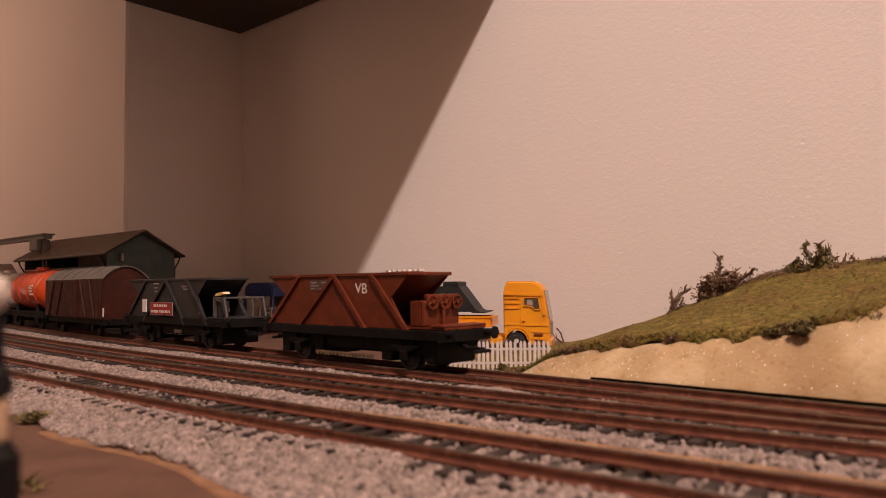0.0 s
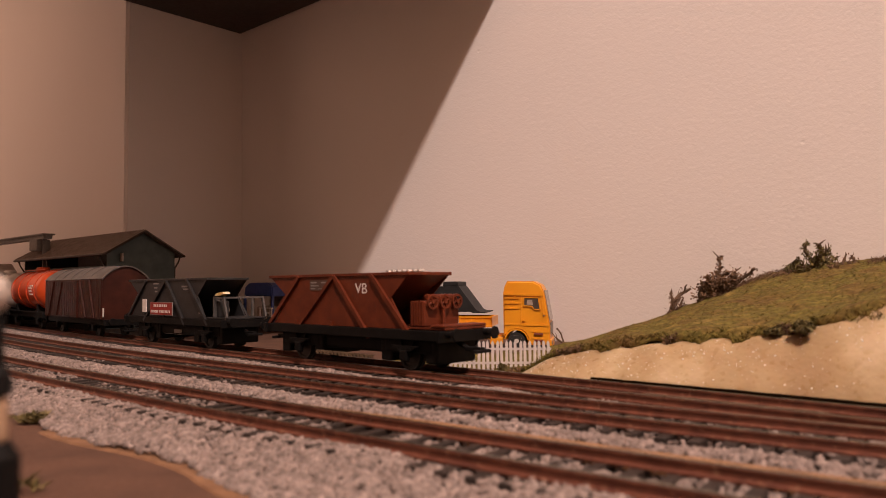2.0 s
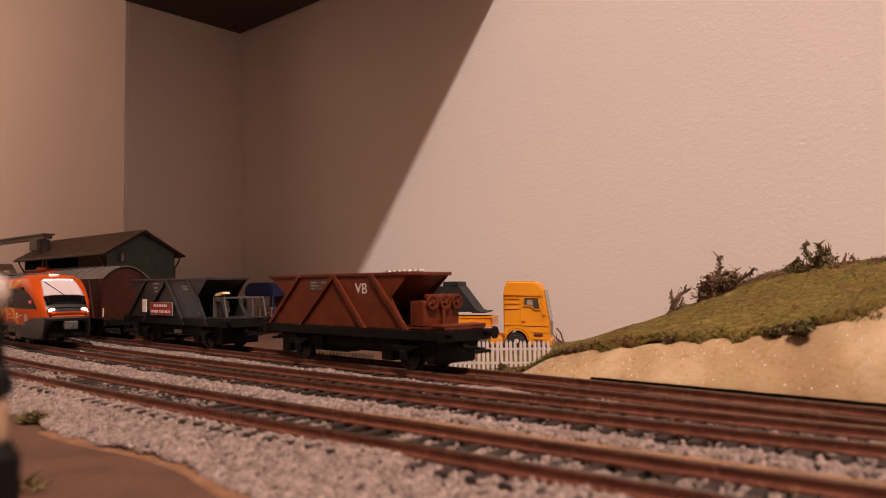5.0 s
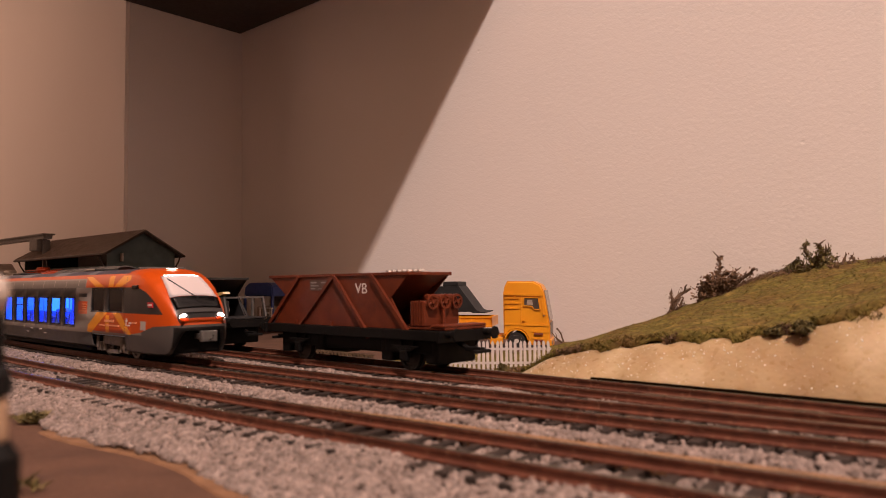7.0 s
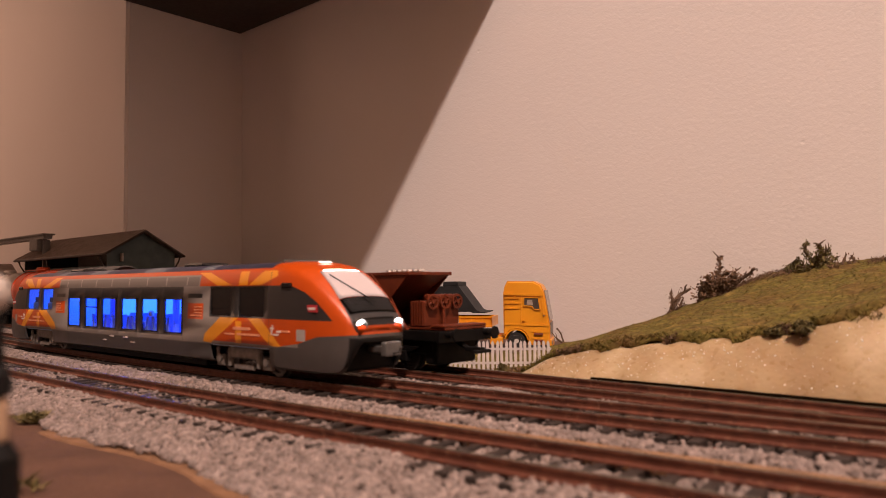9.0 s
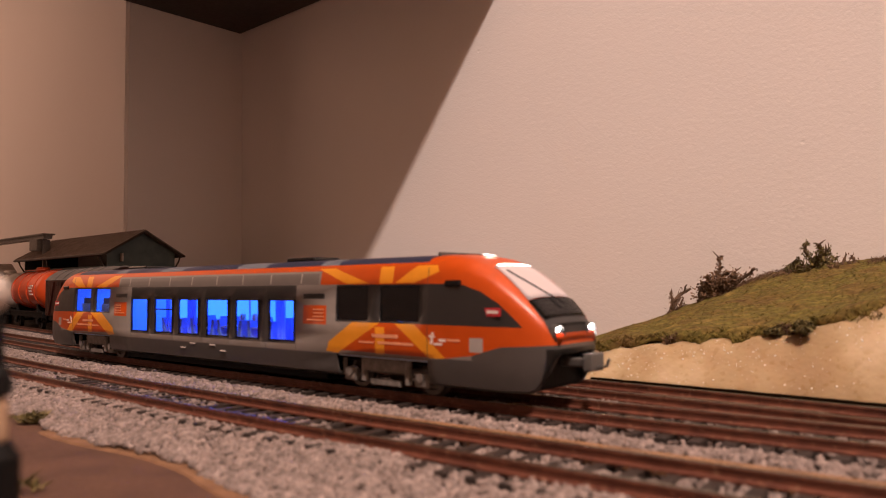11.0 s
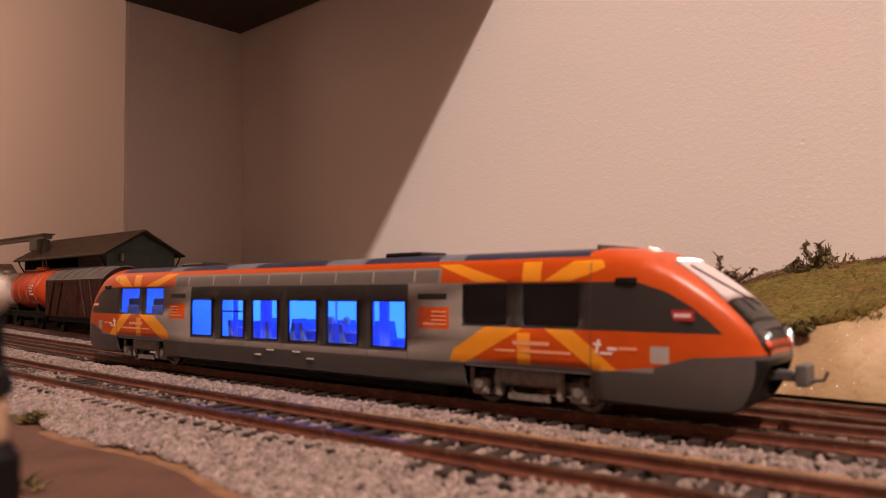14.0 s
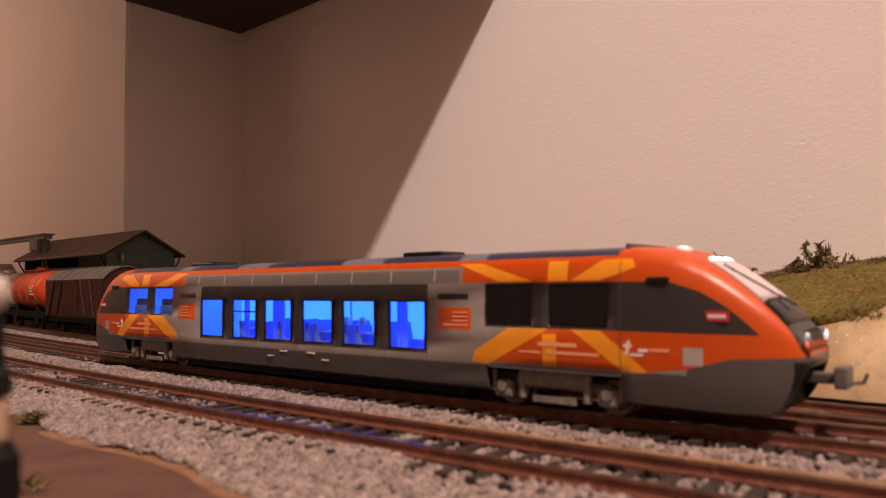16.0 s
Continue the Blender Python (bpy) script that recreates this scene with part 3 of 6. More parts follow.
# cabin: floor, lit ceiling, far wall and seats seen through the panes
part("cabin_floor", boxes((XC - 0.125, XC + 0.125, -0.0152, 0.0152, 0.0098, 0.0106)), CABIN, railcar)
part("cabin_light", boxes((XC - 0.11, XC + 0.070, 0.0136, 0.0143, 0.0108, 0.0318), (XC - 0.11, XC + 0.070, -0.0130, 0.0130, 0.0316, 0.0322)), BLUE_LIGHT, railcar, "glowing blue cabin light lining")
part("cabin_end_wall", boxes((XC - 0.1190, XC - 0.1182, -0.0135, 0.0135, 0.0108, 0.0312)), CABIN, railcar, "pale end wall of the cabin")
for x in (-0.0725, 0.0715):
    part("partition", boxes((XC + x - 0.0004, XC + x + 0.0004, -0.0148, 0.0134, 0.0107, 0.0314)), CABIN, railcar)
for x0, x1, y in ((-0.0175, -0.0120, -0.0125), (-0.0345, -0.0318, -0.0120), (0.0405, 0.0440, -0.0128), (0.0290, 0.0300, -0.0050)):
    cb = bmesh.new()
    k = max(2, int((x1 - x0) / 0.0008))
    for i in range(k):
        xa, xb = (x0 + (x1 - x0) * j / k for j in (i, i + 1))
        box(cb, XC + xa, XC + xb, y + 0.0004 * (i % 2), y + 0.0004 + 0.0004 * (i % 2), 0.0108, 0.0312)
    part("curtain", cb, CURTAIN, railcar, "pale pleated curtain")
for x in (-0.028, 0.012, 0.046):
    cb = bmesh.new()
    rod(cb, (XC + x, -0.004, 0.0107), (XC + x, -0.004, 0.0314), 0.0004, 6)
    part("grab_pole", cb, CABIN, railcar)
# tables, luggage racks and small plain figurines behind the panes
for x in (-0.029, 0.0090, 0.0280):
    part("table", boxes((XC + x - 0.0030, XC + x + 0.0030, -0.0122, -0.0050, 0.0162, 0.0166), (XC + x - 0.0004, XC + x + 0.0004, -0.0092, -0.0084, 0.0107, 0.0162)), CABIN, railcar)
part("luggage_rack", boxes((XC - 0.068, XC + 0.036, 0.0070, 0.0134, 0.0276, 0.0280)), CABIN, railcar)
for x, y, tint in ((0.0150, -0.0090, FIGURE_PALE), (0.0225, -0.0090, FIGURE_PALE), (0.0500, -0.0085, FIGURE_ORANGE)):
    tall = 0.0030 if tint is FIGURE_ORANGE else 0.0
    fb = bmesh.new()
    turned(fb, [(0.0010, 0.0), (0.0017, 0.0020), (0.0019, 0.0060), (0.0014, 0.0074), (0.0006, 0.0079), (0.0011, 0.0086), (0.0012, 0.0096), (0.0007, 0.0104)], 10, "Z", (XC + x, y, 0.0108 + tall))
    part("figurine", fb, tint, railcar, "small plain painted figurine", smooth=True)
seat_bm = bmesh.new()
prism(seat_bm, [(-0.0022, 0.0), (0.0030, 0.0), (0.0032, 0.0026), (-0.0006, 0.0028), (-0.0016, 0.0082), (-0.0030, 0.0082)], -0.0030, 0.0030)
SEAT_MESH = bpy.data.meshes.new("seat")
seat_bm.to_mesh(SEAT_MESH)
seat_bm.free()
SEAT_MESH.materials.append(SEAT)
for i, x in enumerate((-0.101, -0.083, -0.034, -0.0245, -0.012, -0.002, 0.0065, 0.016, 0.0255, 0.034)):
    for y in (-0.0095, 0.0085):
        ob = new("seat", SEAT_MESH)
        ob.parent = railcar
        ob.matrix_local = Matrix.Translation((XC + x, y, 0.0107)) @ Matrix.Rotation(math.pi * (i % 2), 4, "Z")


BENCH = surface("dark_blue_bench_plastic", (0.05, 0.09, 0.20), (0.08, 0.13, 0.27), 0.6)
for x0, x1 in ((-0.1085, -0.0985), (-0.0885, -0.0795)):
    part("bench", boxes((XC + x0, XC + x1, -0.0138, -0.0130, 0.0107, 0.0240), bevel=0.0003), CURTAIN, railcar, "pale blue bench shell")
    part("bench_back", boxes((XC + x0 - 0.0003, XC + x1 + 0.0003, -0.0128, -0.0120, 0.0107, 0.0266), bevel=0.0003), BENCH, railcar, "dark blue bench back")


def pane_box(a, b, z0, z1, y):
    return boxes((XC + a, XC + b, y - 0.00015, y + 0.00015, z0, z1))


for side in (-1, 1):
    for a, b in PANES:
        # wall-side panes are black only to keep blue light off the wagons
        ob = part("window_pane", pane_box(a + 0.0002, b - 0.0002, 0.0133, 0.0266, side * 0.01615), GLASS if side < 0 else TINT, railcar)
        ob.visible_shadow = False
        part("window_frame", boxes((XC + a, XC + a + 0.0005, side * 0.0164 - 0.0003, side * 0.0164 + 0.0003, 0.0132, 0.0267), (XC + b - 0.0005, XC + b, side * 0.0164 - 0.0003, side * 0.0164 + 0.0003, 0.0132, 0.0267),
                                   (XC + a, XC + b, side * 0.0164 - 0.0003, side * 0.0164 + 0.0003, 0.0132, 0.0136), (XC + a, XC + b, side * 0.0162 - 0.0003, side * 0.0162 + 0.0003, 0.0263, 0.0267)), TINT, railcar)
    for a, b in END_PANES:
        # front end panes are dark; wall-side ones blacked to hold back the spill
        ob = part("window_pane", pane_box(a + 0.0002, b - 0.0002, 0.0208, 0.0307, side * 0.0158), TINT if a > 0 or side > 0 else GLASS, railcar, "black opaque window pane" if a > 0 or side > 0 else "")
    part("transom", boxes((XC - 0.0353, XC - 0.0213, side * 0.0163 - 0.0003, side * 0.0163 + 0.0003, 0.0222, 0.0227)), TINT, railcar)


def on_nose(a, u):
    """A point of the nose's upper surface at a metres from the middle, u across it."""
    zt, w, zb = nose_at(a)
    r = min(1.0, abs(u) * 1000 / w)
    hs = [(p[0], p[1]) for p in SECTION[::-1]]
    k = 1.0
    for (u0, z0), (u1, z1) in zip(hs, hs[1:]):
        if u0 <= r <= u1:
            f = (r - u0) / (u1 - u0) if u1 > u0 else 0
            k = (z0 + (z1 - z0) * f - 3.6) / 36.0
            break
    return (zb + k * (zt - zb)) / 1000


def nose_patch(a0, a1, w0, w1, lift, sign=1, na=9, nu=11):
    bm = bmesh.new()
    rows = []
    for i in range(na):
        a = a0 + (a1 - a0) * i / (na - 1)
        hw = w0 + (w1 - w0) * i / (na - 1)
        rows.append([bm.verts.new((XC + sign * (a + lift * 0.7), -hw + 2 * hw * j / (nu - 1), on_nose(a, -hw + 2 * hw * j / (nu - 1)) + lift)) for j in range(nu)])
    for p, q in zip(rows, rows[1:]):
        for j in range(nu - 1):
            bm.faces.new((p[j], q[j], q[j + 1], p[j + 1]) if sign > 0 else (p[j], p[j + 1], q[j + 1], q[j]))
    bmesh.ops.solidify(bm, geom=bm.faces[:], thickness=0.0002)
    return bm


for sign in (1, -1):
    # upper pane glows by itself, in place of light and reflections in the glass
    screen = part("windscreen", nose_patch(0.1305, 0.1432, 0.0088, 0.0105, 0.00025, sign), SCREEN_GLOW if sign > 0 else TINT, railcar, "windscreen given its own glow for the light behind it" if sign > 0 else "dark windscreen", smooth=True)
    part("lower_windscreen", nose_patch(0.1434, 0.1482, 0.0106, 0.0100, 0.00028, sign), TINT, railcar, smooth=True)
    if sign > 0:
        part("cab_light", nose_patch(0.1301, 0.1311, 0.0074, 0.0078, 0.0005, sign), LAMP_TOP, railcar, "white light strip above the windscreen")
    bm = bmesh.new()
    rod(bm, (XC + sign * 0.1340, -0.0075, 0.0348), (XC + sign * 0.1470, 0.0015, 0.0258), 0.00022, 6)
    part("wiper", bm, BLACK, railcar)
    part("top_lamp", nose_patch(0.1205, 0.1228, 0.0022, 0.0024, 0.0005, sign), LAMP_TOP if sign > 0 else TINT, railcar, "white glowing top lamp" if sign > 0 else "unlit top lamp")
    for y in (-0.0080, 0.0080):
        a0 = 0.1513
        bm = bmesh.new()
        turned(bm, [(0.0024, -sign * 0.0034), (0.0024, sign * 0.0000), (0.0023, sign * 0.0003), (0.0021, sign * 0.0002), (0.0021, -sign * 0.0034)], 16, "X", (XC + sign * a0, y, 0.0184))
        case = part("headlamp", bm, COUPLER, railcar, "bright white headlamp" if sign > 0 else "unlit tail lamp")
        bm = bmesh.new()
        turned(bm, [(0.0020, -sign * 0.0030), (0.0020, -sign * 0.0007), (0.0014, -sign * 0.0005), (0.0004, -sign * 0.0004)], 16, "X", (XC + sign * a0, y, 0.0184))
        part("lens", bm, LAMP_WHITE if sign > 0 else COUPLER, case)
    part("bumper", nose_patch(0.1498, 0.1516, 0.0104, 0.0094, 0.0004, sign, 5), LIVERY, railcar, smooth=True)
    bm = boxes(*[(min(XC + sign * a, XC + sign * b), max(XC + sign * a, XC + sign * b), -y, y, z0, z1) for a, b, y, z0, z1 in ((0.1470, 0.1556, 0.0018, 0.0098, 0.0120), (0.1552, 0.1578, 0.0034, 0.0090, 0.0135))], bevel=0.0004)
    rod(bm, (XC + sign * 0.1576, 0, 0.0100), (XC + sign * 0.1606, 0, 0.0104), 0.0004, 6)
    rod(bm, (XC + sign * 0.1604, 0, 0.0104), (XC + sign * 0.1612, 0, 0.0122), 0.0004, 6)
    part("coupler", bm, COUPLER, railcar)
    lo, hi = sorted((XC + sign * 0.1180, XC + sign * 0.1462))
    # box added inside the open nose so no blue cabin light leaks out
    part("front_pan", boxes((lo, hi, -0.0104, 0.0104, 0.0040, 0.0148), bevel=0.0010), BLACK, railcar, "black box added behind the coupler mouth to stop cabin light")
    # mirrors by the cab
    for y in (-1, 1):
        part("mirror_cover", boxes((XC + sign * 0.1215 - 0.0028, XC + sign * 0.1215 + 0.0028, y * 0.01585 - 0.0005, y * 0.01585 + 0.0005, 0.0306, 0.0322), bevel=0.0003), TINT, railcar)
for x, w in ((-0.0715, 0.0080), (0.0440, 0.0075)):
    part("roof_box", boxes((XC + x - w, XC + x + w, -0.0060, 0.0060, 0.0392, 0.0408), bevel=0.0006), TINT, railcar, "dark roof ventilator")
part("roof_rim", boxes((XC + 0.1110, XC + 0.1122, -0.0105, 0.0105, 0.0385, 0.0402), bevel=0.0003), COUPLER, railcar, "pale grey roof joint")
part("underframe", boxes((XC - 0.066, XC + 0.066, -0.0125, 0.0125, 0.0015, 0.0042), (XC - 0.118, XC + 0.118, -0.0100, 0.0100, 0.0080, 0.0096), bevel=0.0004), BLACK, railcar)

# bogies with frames, springs and turning wheelsets
AXLES = []
for c in (-0.0930, 0.0930):
    bm = boxes((XC + c - 0.0135, XC + c + 0.0135, -0.0098, 0.0098, 0.0046, 0.0070), bevel=0.0004)
    for y in (-0.0132, 0.0132):
        box(bm, XC + c - 0.0085, XC + c + 0.0085, y - 0.0008, y + 0.0008, 0.0058, 0.0096, bevel=0.0004)
        for a in (-0.0145, 0.0145):
            box(bm, XC + c + a - 0.0026, XC + c + a + 0.0026, y - 0.0010, y + 0.0010, 0.0024, 0.0066, bevel=0.0006)
            turned(bm, [(0.0014, y - 0.0016), (0.0014, y + 0.0016)], 10, "Y", (XC + c + a, 0, 0.0053))
            rod(bm, (XC + c + a * 0.62, y, 0.0028), (XC + c + a * 0.62, y, 0.0092), 0.0011, 8)
            rod(bm, (XC + c + a * 1.22, y, 0.0040), (XC + c + a * 1.22, y, 0.0090), 0.0007, 8)
        box(bm, XC + c - 0.0060, XC + c + 0.0060, y - 0.0006, y + 0.0006, 0.0018, 0.0036, bevel=0.0003)
    part("bogie_frame", bm, BOGIE, railcar, "grey moulded bogie side frame")
    for a in (-0.0145, 0.0145):
        bm = bmesh.new()
        for y in (-1, 1):
            turned(bm, [(0.0008, y * 0.0069), (0.0058, y * 0.0070), (0.0058, y * 0.0076), (0.0053, y * 0.0078), (0.0052, y * 0.0094), (0.0040, y * 0.0094), (0.0036, y * 0.0088), (0.0014, y * 0.0088), (0.0012, y * 0.0096)][::y], 20, "Y")
            for q in range(5):
                t = q * 2 * math.pi / 5
                box(bm, 0.0027 * math.cos(t) - 0.0003, 0.0027 * math.cos(t) + 0.0003, min(y * 0.0086, y * 0.0093), max(y * 0.0086, y * 0.0093), 0.0027 * math.sin(t) - 0.0003, 0.0027 * math.sin(t) + 0.0003)
        rod(bm, (0, -0.007, 0), (0, 0.007, 0), 0.0009, 8)
        axle = part("wheelset", bm, WHEEL, railcar, "dark steel wheelset")
        AXLES.append((axle, XC + c + a))
RAILCAR_BASE = 0.17
MARK_RED = surface("red_company_mark", (0.42, 0.02, 0.03), (0.50, 0.03, 0.04), 0.4, bump=0)
MARK_WHITE = surface("white_company_mark", (0.68, 0.60, 0.56), (0.76, 0.68, 0.64), 0.5, bump=0)
MARK_PALE = surface("pale_orange_slogan", (0.72, 0.30, 0.16), (0.78, 0.36, 0.20), 0.5, bump=0)


def mark(name, a0, a1, z0, z1, mat, lift=0.00010, slant=0.0):
    """A thin printed shape on both sides, at both ends of the railcar."""
    for end in (-1, 1):
        for side in (-1, 1):
            mid = (a0 + a1) / 2
            w = nose_at(mid)[1] / 1000
            b = bmesh.new()
            pts = [(XC + end * a0, z0), (XC + end * a1, z0), (XC + end * (a1 + slant), z1), (XC + end * (a0 + slant), z1)]
            lo, hi = sorted((side * (w + lift), side * (w - 0.0003)))
            prism(b, pts, lo, hi)
            part(name, b, mat, railcar)


mark("logo_mark", 0.1322, 0.1374, 0.0228, 0.0250, MARK_RED, 0.00005)
mark("logo_bar", 0.1328, 0.1368, 0.0235, 0.0243, MARK_WHITE, 0.00012)
mark("logo_swash", 0.1132, 0.1140, 0.0150, 0.0182, MARK_WHITE, slant=0.0007)
mark("logo_swash", 0.1128, 0.1150, 0.0168, 0.0174, MARK_WHITE)
mark("logo_swash", 0.1145, 0.1178, 0.0148, 0.0154, MARK_WHITE)
mark("logo_swash", 0.1165, 0.1190, 0.0158, 0.0165, MARK_WHITE)
mark("logo_swash", 0.1188, 0.1240, 0.0160, 0.0166, MARK_PALE)
mark("slogan_bar", 0.0905, 0.1010, 0.0160, 0.0170, MARK_PALE)
mark("slogan_bar", 0.0850, 0.0912, 0.0142, 0.0147, MARK_PALE)
mark("slogan_bar", 0.0930, 0.1068, 0.0142, 0.0149, MARK_PALE)
for k in range(4):
    mark("notice_line", 0.0640 if k else 0.0610, 0.0692, 0.0202 + k * 0.0011, 0.0206 + k * 0.0011, MARK_PALE)
mark("sill_mark", 0.0050, 0.0085, 0.0098, 0.0102, MARK_WHITE)
mark("sill_mark", 0.0120, 0.0150, 0.0080, 0.0083, MARK_WHITE)


# shorten both noses
for ob in railcar.children_recursive:
    if ob.name.startswith(("wheelset", "seat")):
        continue
    for v in ob.data.vertices:
        a = v.co.x - XC
        if abs(a) > 0.112:
            v.co.x = XC + math.copysign(0.112 + (abs(a) - 0.112) * SHORT, a)


def motions():
    """The railcar rolls in from the opening, slows down and comes to rest; its wheels turn with it."""
    rows = []
    for t, s in SPEED_ROWS[1:-1]:
        rows.append((t, on_track(s, 0.0, RAILCAR_BASE)))
    walk(railcar, rows)
    for axle, x in AXLES:
        turn = []
        for k in range(0, 241):
            t = k / 15
            turn.append((t, Matrix.Translation((x, 0, 0.0052)) @ Matrix.Rotation((way(t) + 0.8) / 0.0052, 4, "Y")))
        walk(axle, turn)


# ---- goods wagons on the siding ----
RUST = surface("brown_wagon_paint", (0.086, 0.0155, 0.005), (0.136, 0.027, 0.009), 0.5, spec=0.28, scale=160, fine=1800, bump=0.12, spot=(0.075, 0.024, 0.014), spot_at=0.66)
SLATE = surface("dark_grey_wagon_paint", (0.017, 0.016, 0.017), (0.030, 0.029, 0.030), 0.42, spec=0.3, scale=160, fine=1800, bump=0.12, spot=(0.045, 0.038, 0.035), spot_at=0.66)
OXIDE = surface("red_brown_van_paint", (0.025, 0.0052, 0.0028), (0.046, 0.010, 0.005), 0.5, scale=160, fine=1800, bump=0.12, spec=0.25)
VAN_ROOF = surface("grey_van_roof", (0.070, 0.060, 0.054), (0.115, 0.10, 0.09), 0.5, scale=120, fine=1500)
TANK_ORANGE = surface("orange_tank_paint", (0.46, 0.050, 0.008), (0.54, 0.064, 0.011), 0.35, scale=120, fine=1500, bump=0.05)
GREY_RAIL = surface("mid_grey_rail_paint", (0.050, 0.047, 0.046), (0.080, 0.075, 0.073), 0.45)
RED_PLATE = surface("red_enamel_plate", (0.24, 0.012, 0.009), (0.30, 0.018, 0.012), 0.45)
WHITE_PRINT = surface("white_lettering", (0.62, 0.58, 0.55), (0.72, 0.68, 0.65), 0.6, bump=0)
PALE_PRINT = surface("faded_grey_lettering", (0.20, 0.185, 0.175), (0.27, 0.25, 0.235), 0.6, bump=0)
SILVER = surface("silver_metal", (0.74, 0.71, 0.68), (0.86, 0.83, 0.80), 0.42, 0.6)


# wagon wheels, darker than the railcar's
DARK_WHEEL = surface("near_black_wheel", (0.012, 0.010, 0.009), (0.030, 0.025, 0.021), 0.5, 0.4)


def beam(bm, a, b, w, y0, y1):
    """A flat bar between two points of the x, z plane, w wide."""
    (x0, z0), (x1, z1) = a, b
    l = math.hypot(x1 - x0, z1 - z0)
    nx, nz = -(z1 - z0) / l * w / 2, (x1 - x0) / l * w / 2
    prism(bm, [(x0 + nx, z0 + nz), (x1 + nx, z1 + nz), (x1 - nx, z1 - nz), (x0 - nx, z0 - nz)], y0, y1)


def running_gear(top, axles, ends, sill_z):
    """Black frame, buffers, hooks, axle guards and wheels under a wagon."""
    bm = bmesh.new()
    for y in (-0.0118, 0.0118):
        box(bm, *ends, y - 0.0008, y + 0.0008, sill_z - 0.0036, sill_z, bevel=0.0002)
    box(bm, *ends, -0.0108, 0.0108, sill_z - 0.0022, sill_z - 0.0004)
    for x in ends:
        box(bm, x - 0.0008, x + 0.0008, -0.0138, 0.0138, sill_z - 0.0040, sill_z, bevel=0.0002)
    part("frame", bm, BLACK, top, "black underframe")
    for x in ends:
        sg = 1 if x > 0 else -1
        for y in (-0.0100, 0.0100):
            bm = bmesh.new()
            pr = [(0.0010, 0.0), (0.0012, 0.0035), (0.0008, 0.0036), (0.0008, 0.0052), (0.0023, 0.0054), (0.0022, 0.0060)]
            turned(bm, [(r, sg * h) for r, h in pr], 12, "X", (x, y, sill_z - 0.0012))
            part("buffer", bm, BLACK, top)
        bm = bmesh.new()
        a, b = sorted((x + sg * 0.0008, x + sg * 0.0088))
        box(bm, a, b, -0.0012, 0.0012, sill_z - 0.0075, sill_z - 0.0058, bevel=0.0003)
        a, b = sorted((x + sg * 0.0070, x + sg * 0.0090))
        box(bm, a, b, -0.0042, 0.0042, sill_z - 0.0078, sill_z - 0.0066, bevel=0.0003)
        rod(bm, (x - sg * 0.006, 0, sill_z - 0.0032), (x + sg * 0.002, 0, sill_z - 0.0066), 0.0009, 6)
        part("coupling", bm, BLACK, top)
    for x in axles:
        for y in (-0.0112, 0.0112):
            bm = bmesh.new()
            sg = 1 if y > 0 else -1
            prism(bm, [(x - 0.0046, sill_z - 0.0034), (x - 0.0014, 0.0032), (x + 0.0014, 0.0032), (x + 0.0046, sill_z - 0.0034), (x + 0.0032, sill_z - 0.0034), (x, 0.0062), (x - 0.0032, sill_z - 0.0034)], y - 0.0003, y + 0.0003)
            box(bm, x - 0.0018, x + 0.0018, y - 0.0012 + sg * 0.0006, y + 0.0012 + sg * 0.0006, 0.0036, 0.0074, bevel=0.0004)
            for k in range(4):
                box(bm, x - 0.0068 + k * 0.0012, x + 0.0068 - k * 0.0012, y - 0.0008 + sg * 0.0006, y + 0.0008 + sg * 0.0006, 0.0086 - k * 0.0005, 0.00905 - k * 0.0005)
            part("axle_guard", bm, BLACK, top)
        bm = bmesh.new()
        for y in (-1, 1):
            turned(bm, [(0.0008, y * 0.0068), (0.0062, y * 0.0069), (0.0062, y * 0.0074), (0.0056, y * 0.0076), (0.0055, y * 0.0094), (0.0045, y * 0.0094), (0.0042, y * 0.0088), (0.0010, y * 0.0090)][::y], 20, "Y", (x, 0, 0.0055))
        rod(bm, (x, -0.010, 0.0055), (x, 0.010, 0.0055), 0.0008, 8)
        part("wheelset", bm, DARK_WHEEL, top)


def lettering(text, size, m, mat, parent):
    cu = bpy.data.curves.new("lettering", "FONT")
    cu.body, cu.size, cu.extrude = text, size, 0.00005
    cu.align_x, cu.align_y = "CENTER", "CENTER"
    tmp = bpy.data.objects.new("lettering", cu)
    me = bpy.data.meshes.new_from_object(tmp)
    bpy.data.objects.remove(tmp)
    me.materials.append(mat)
    ob = new("lettering", me)
    ob.parent = parent
    ob.matrix_local = m
    return ob


FACE = Matrix.Rotation(radians(90), 4, "X")  # text upright, read from -y


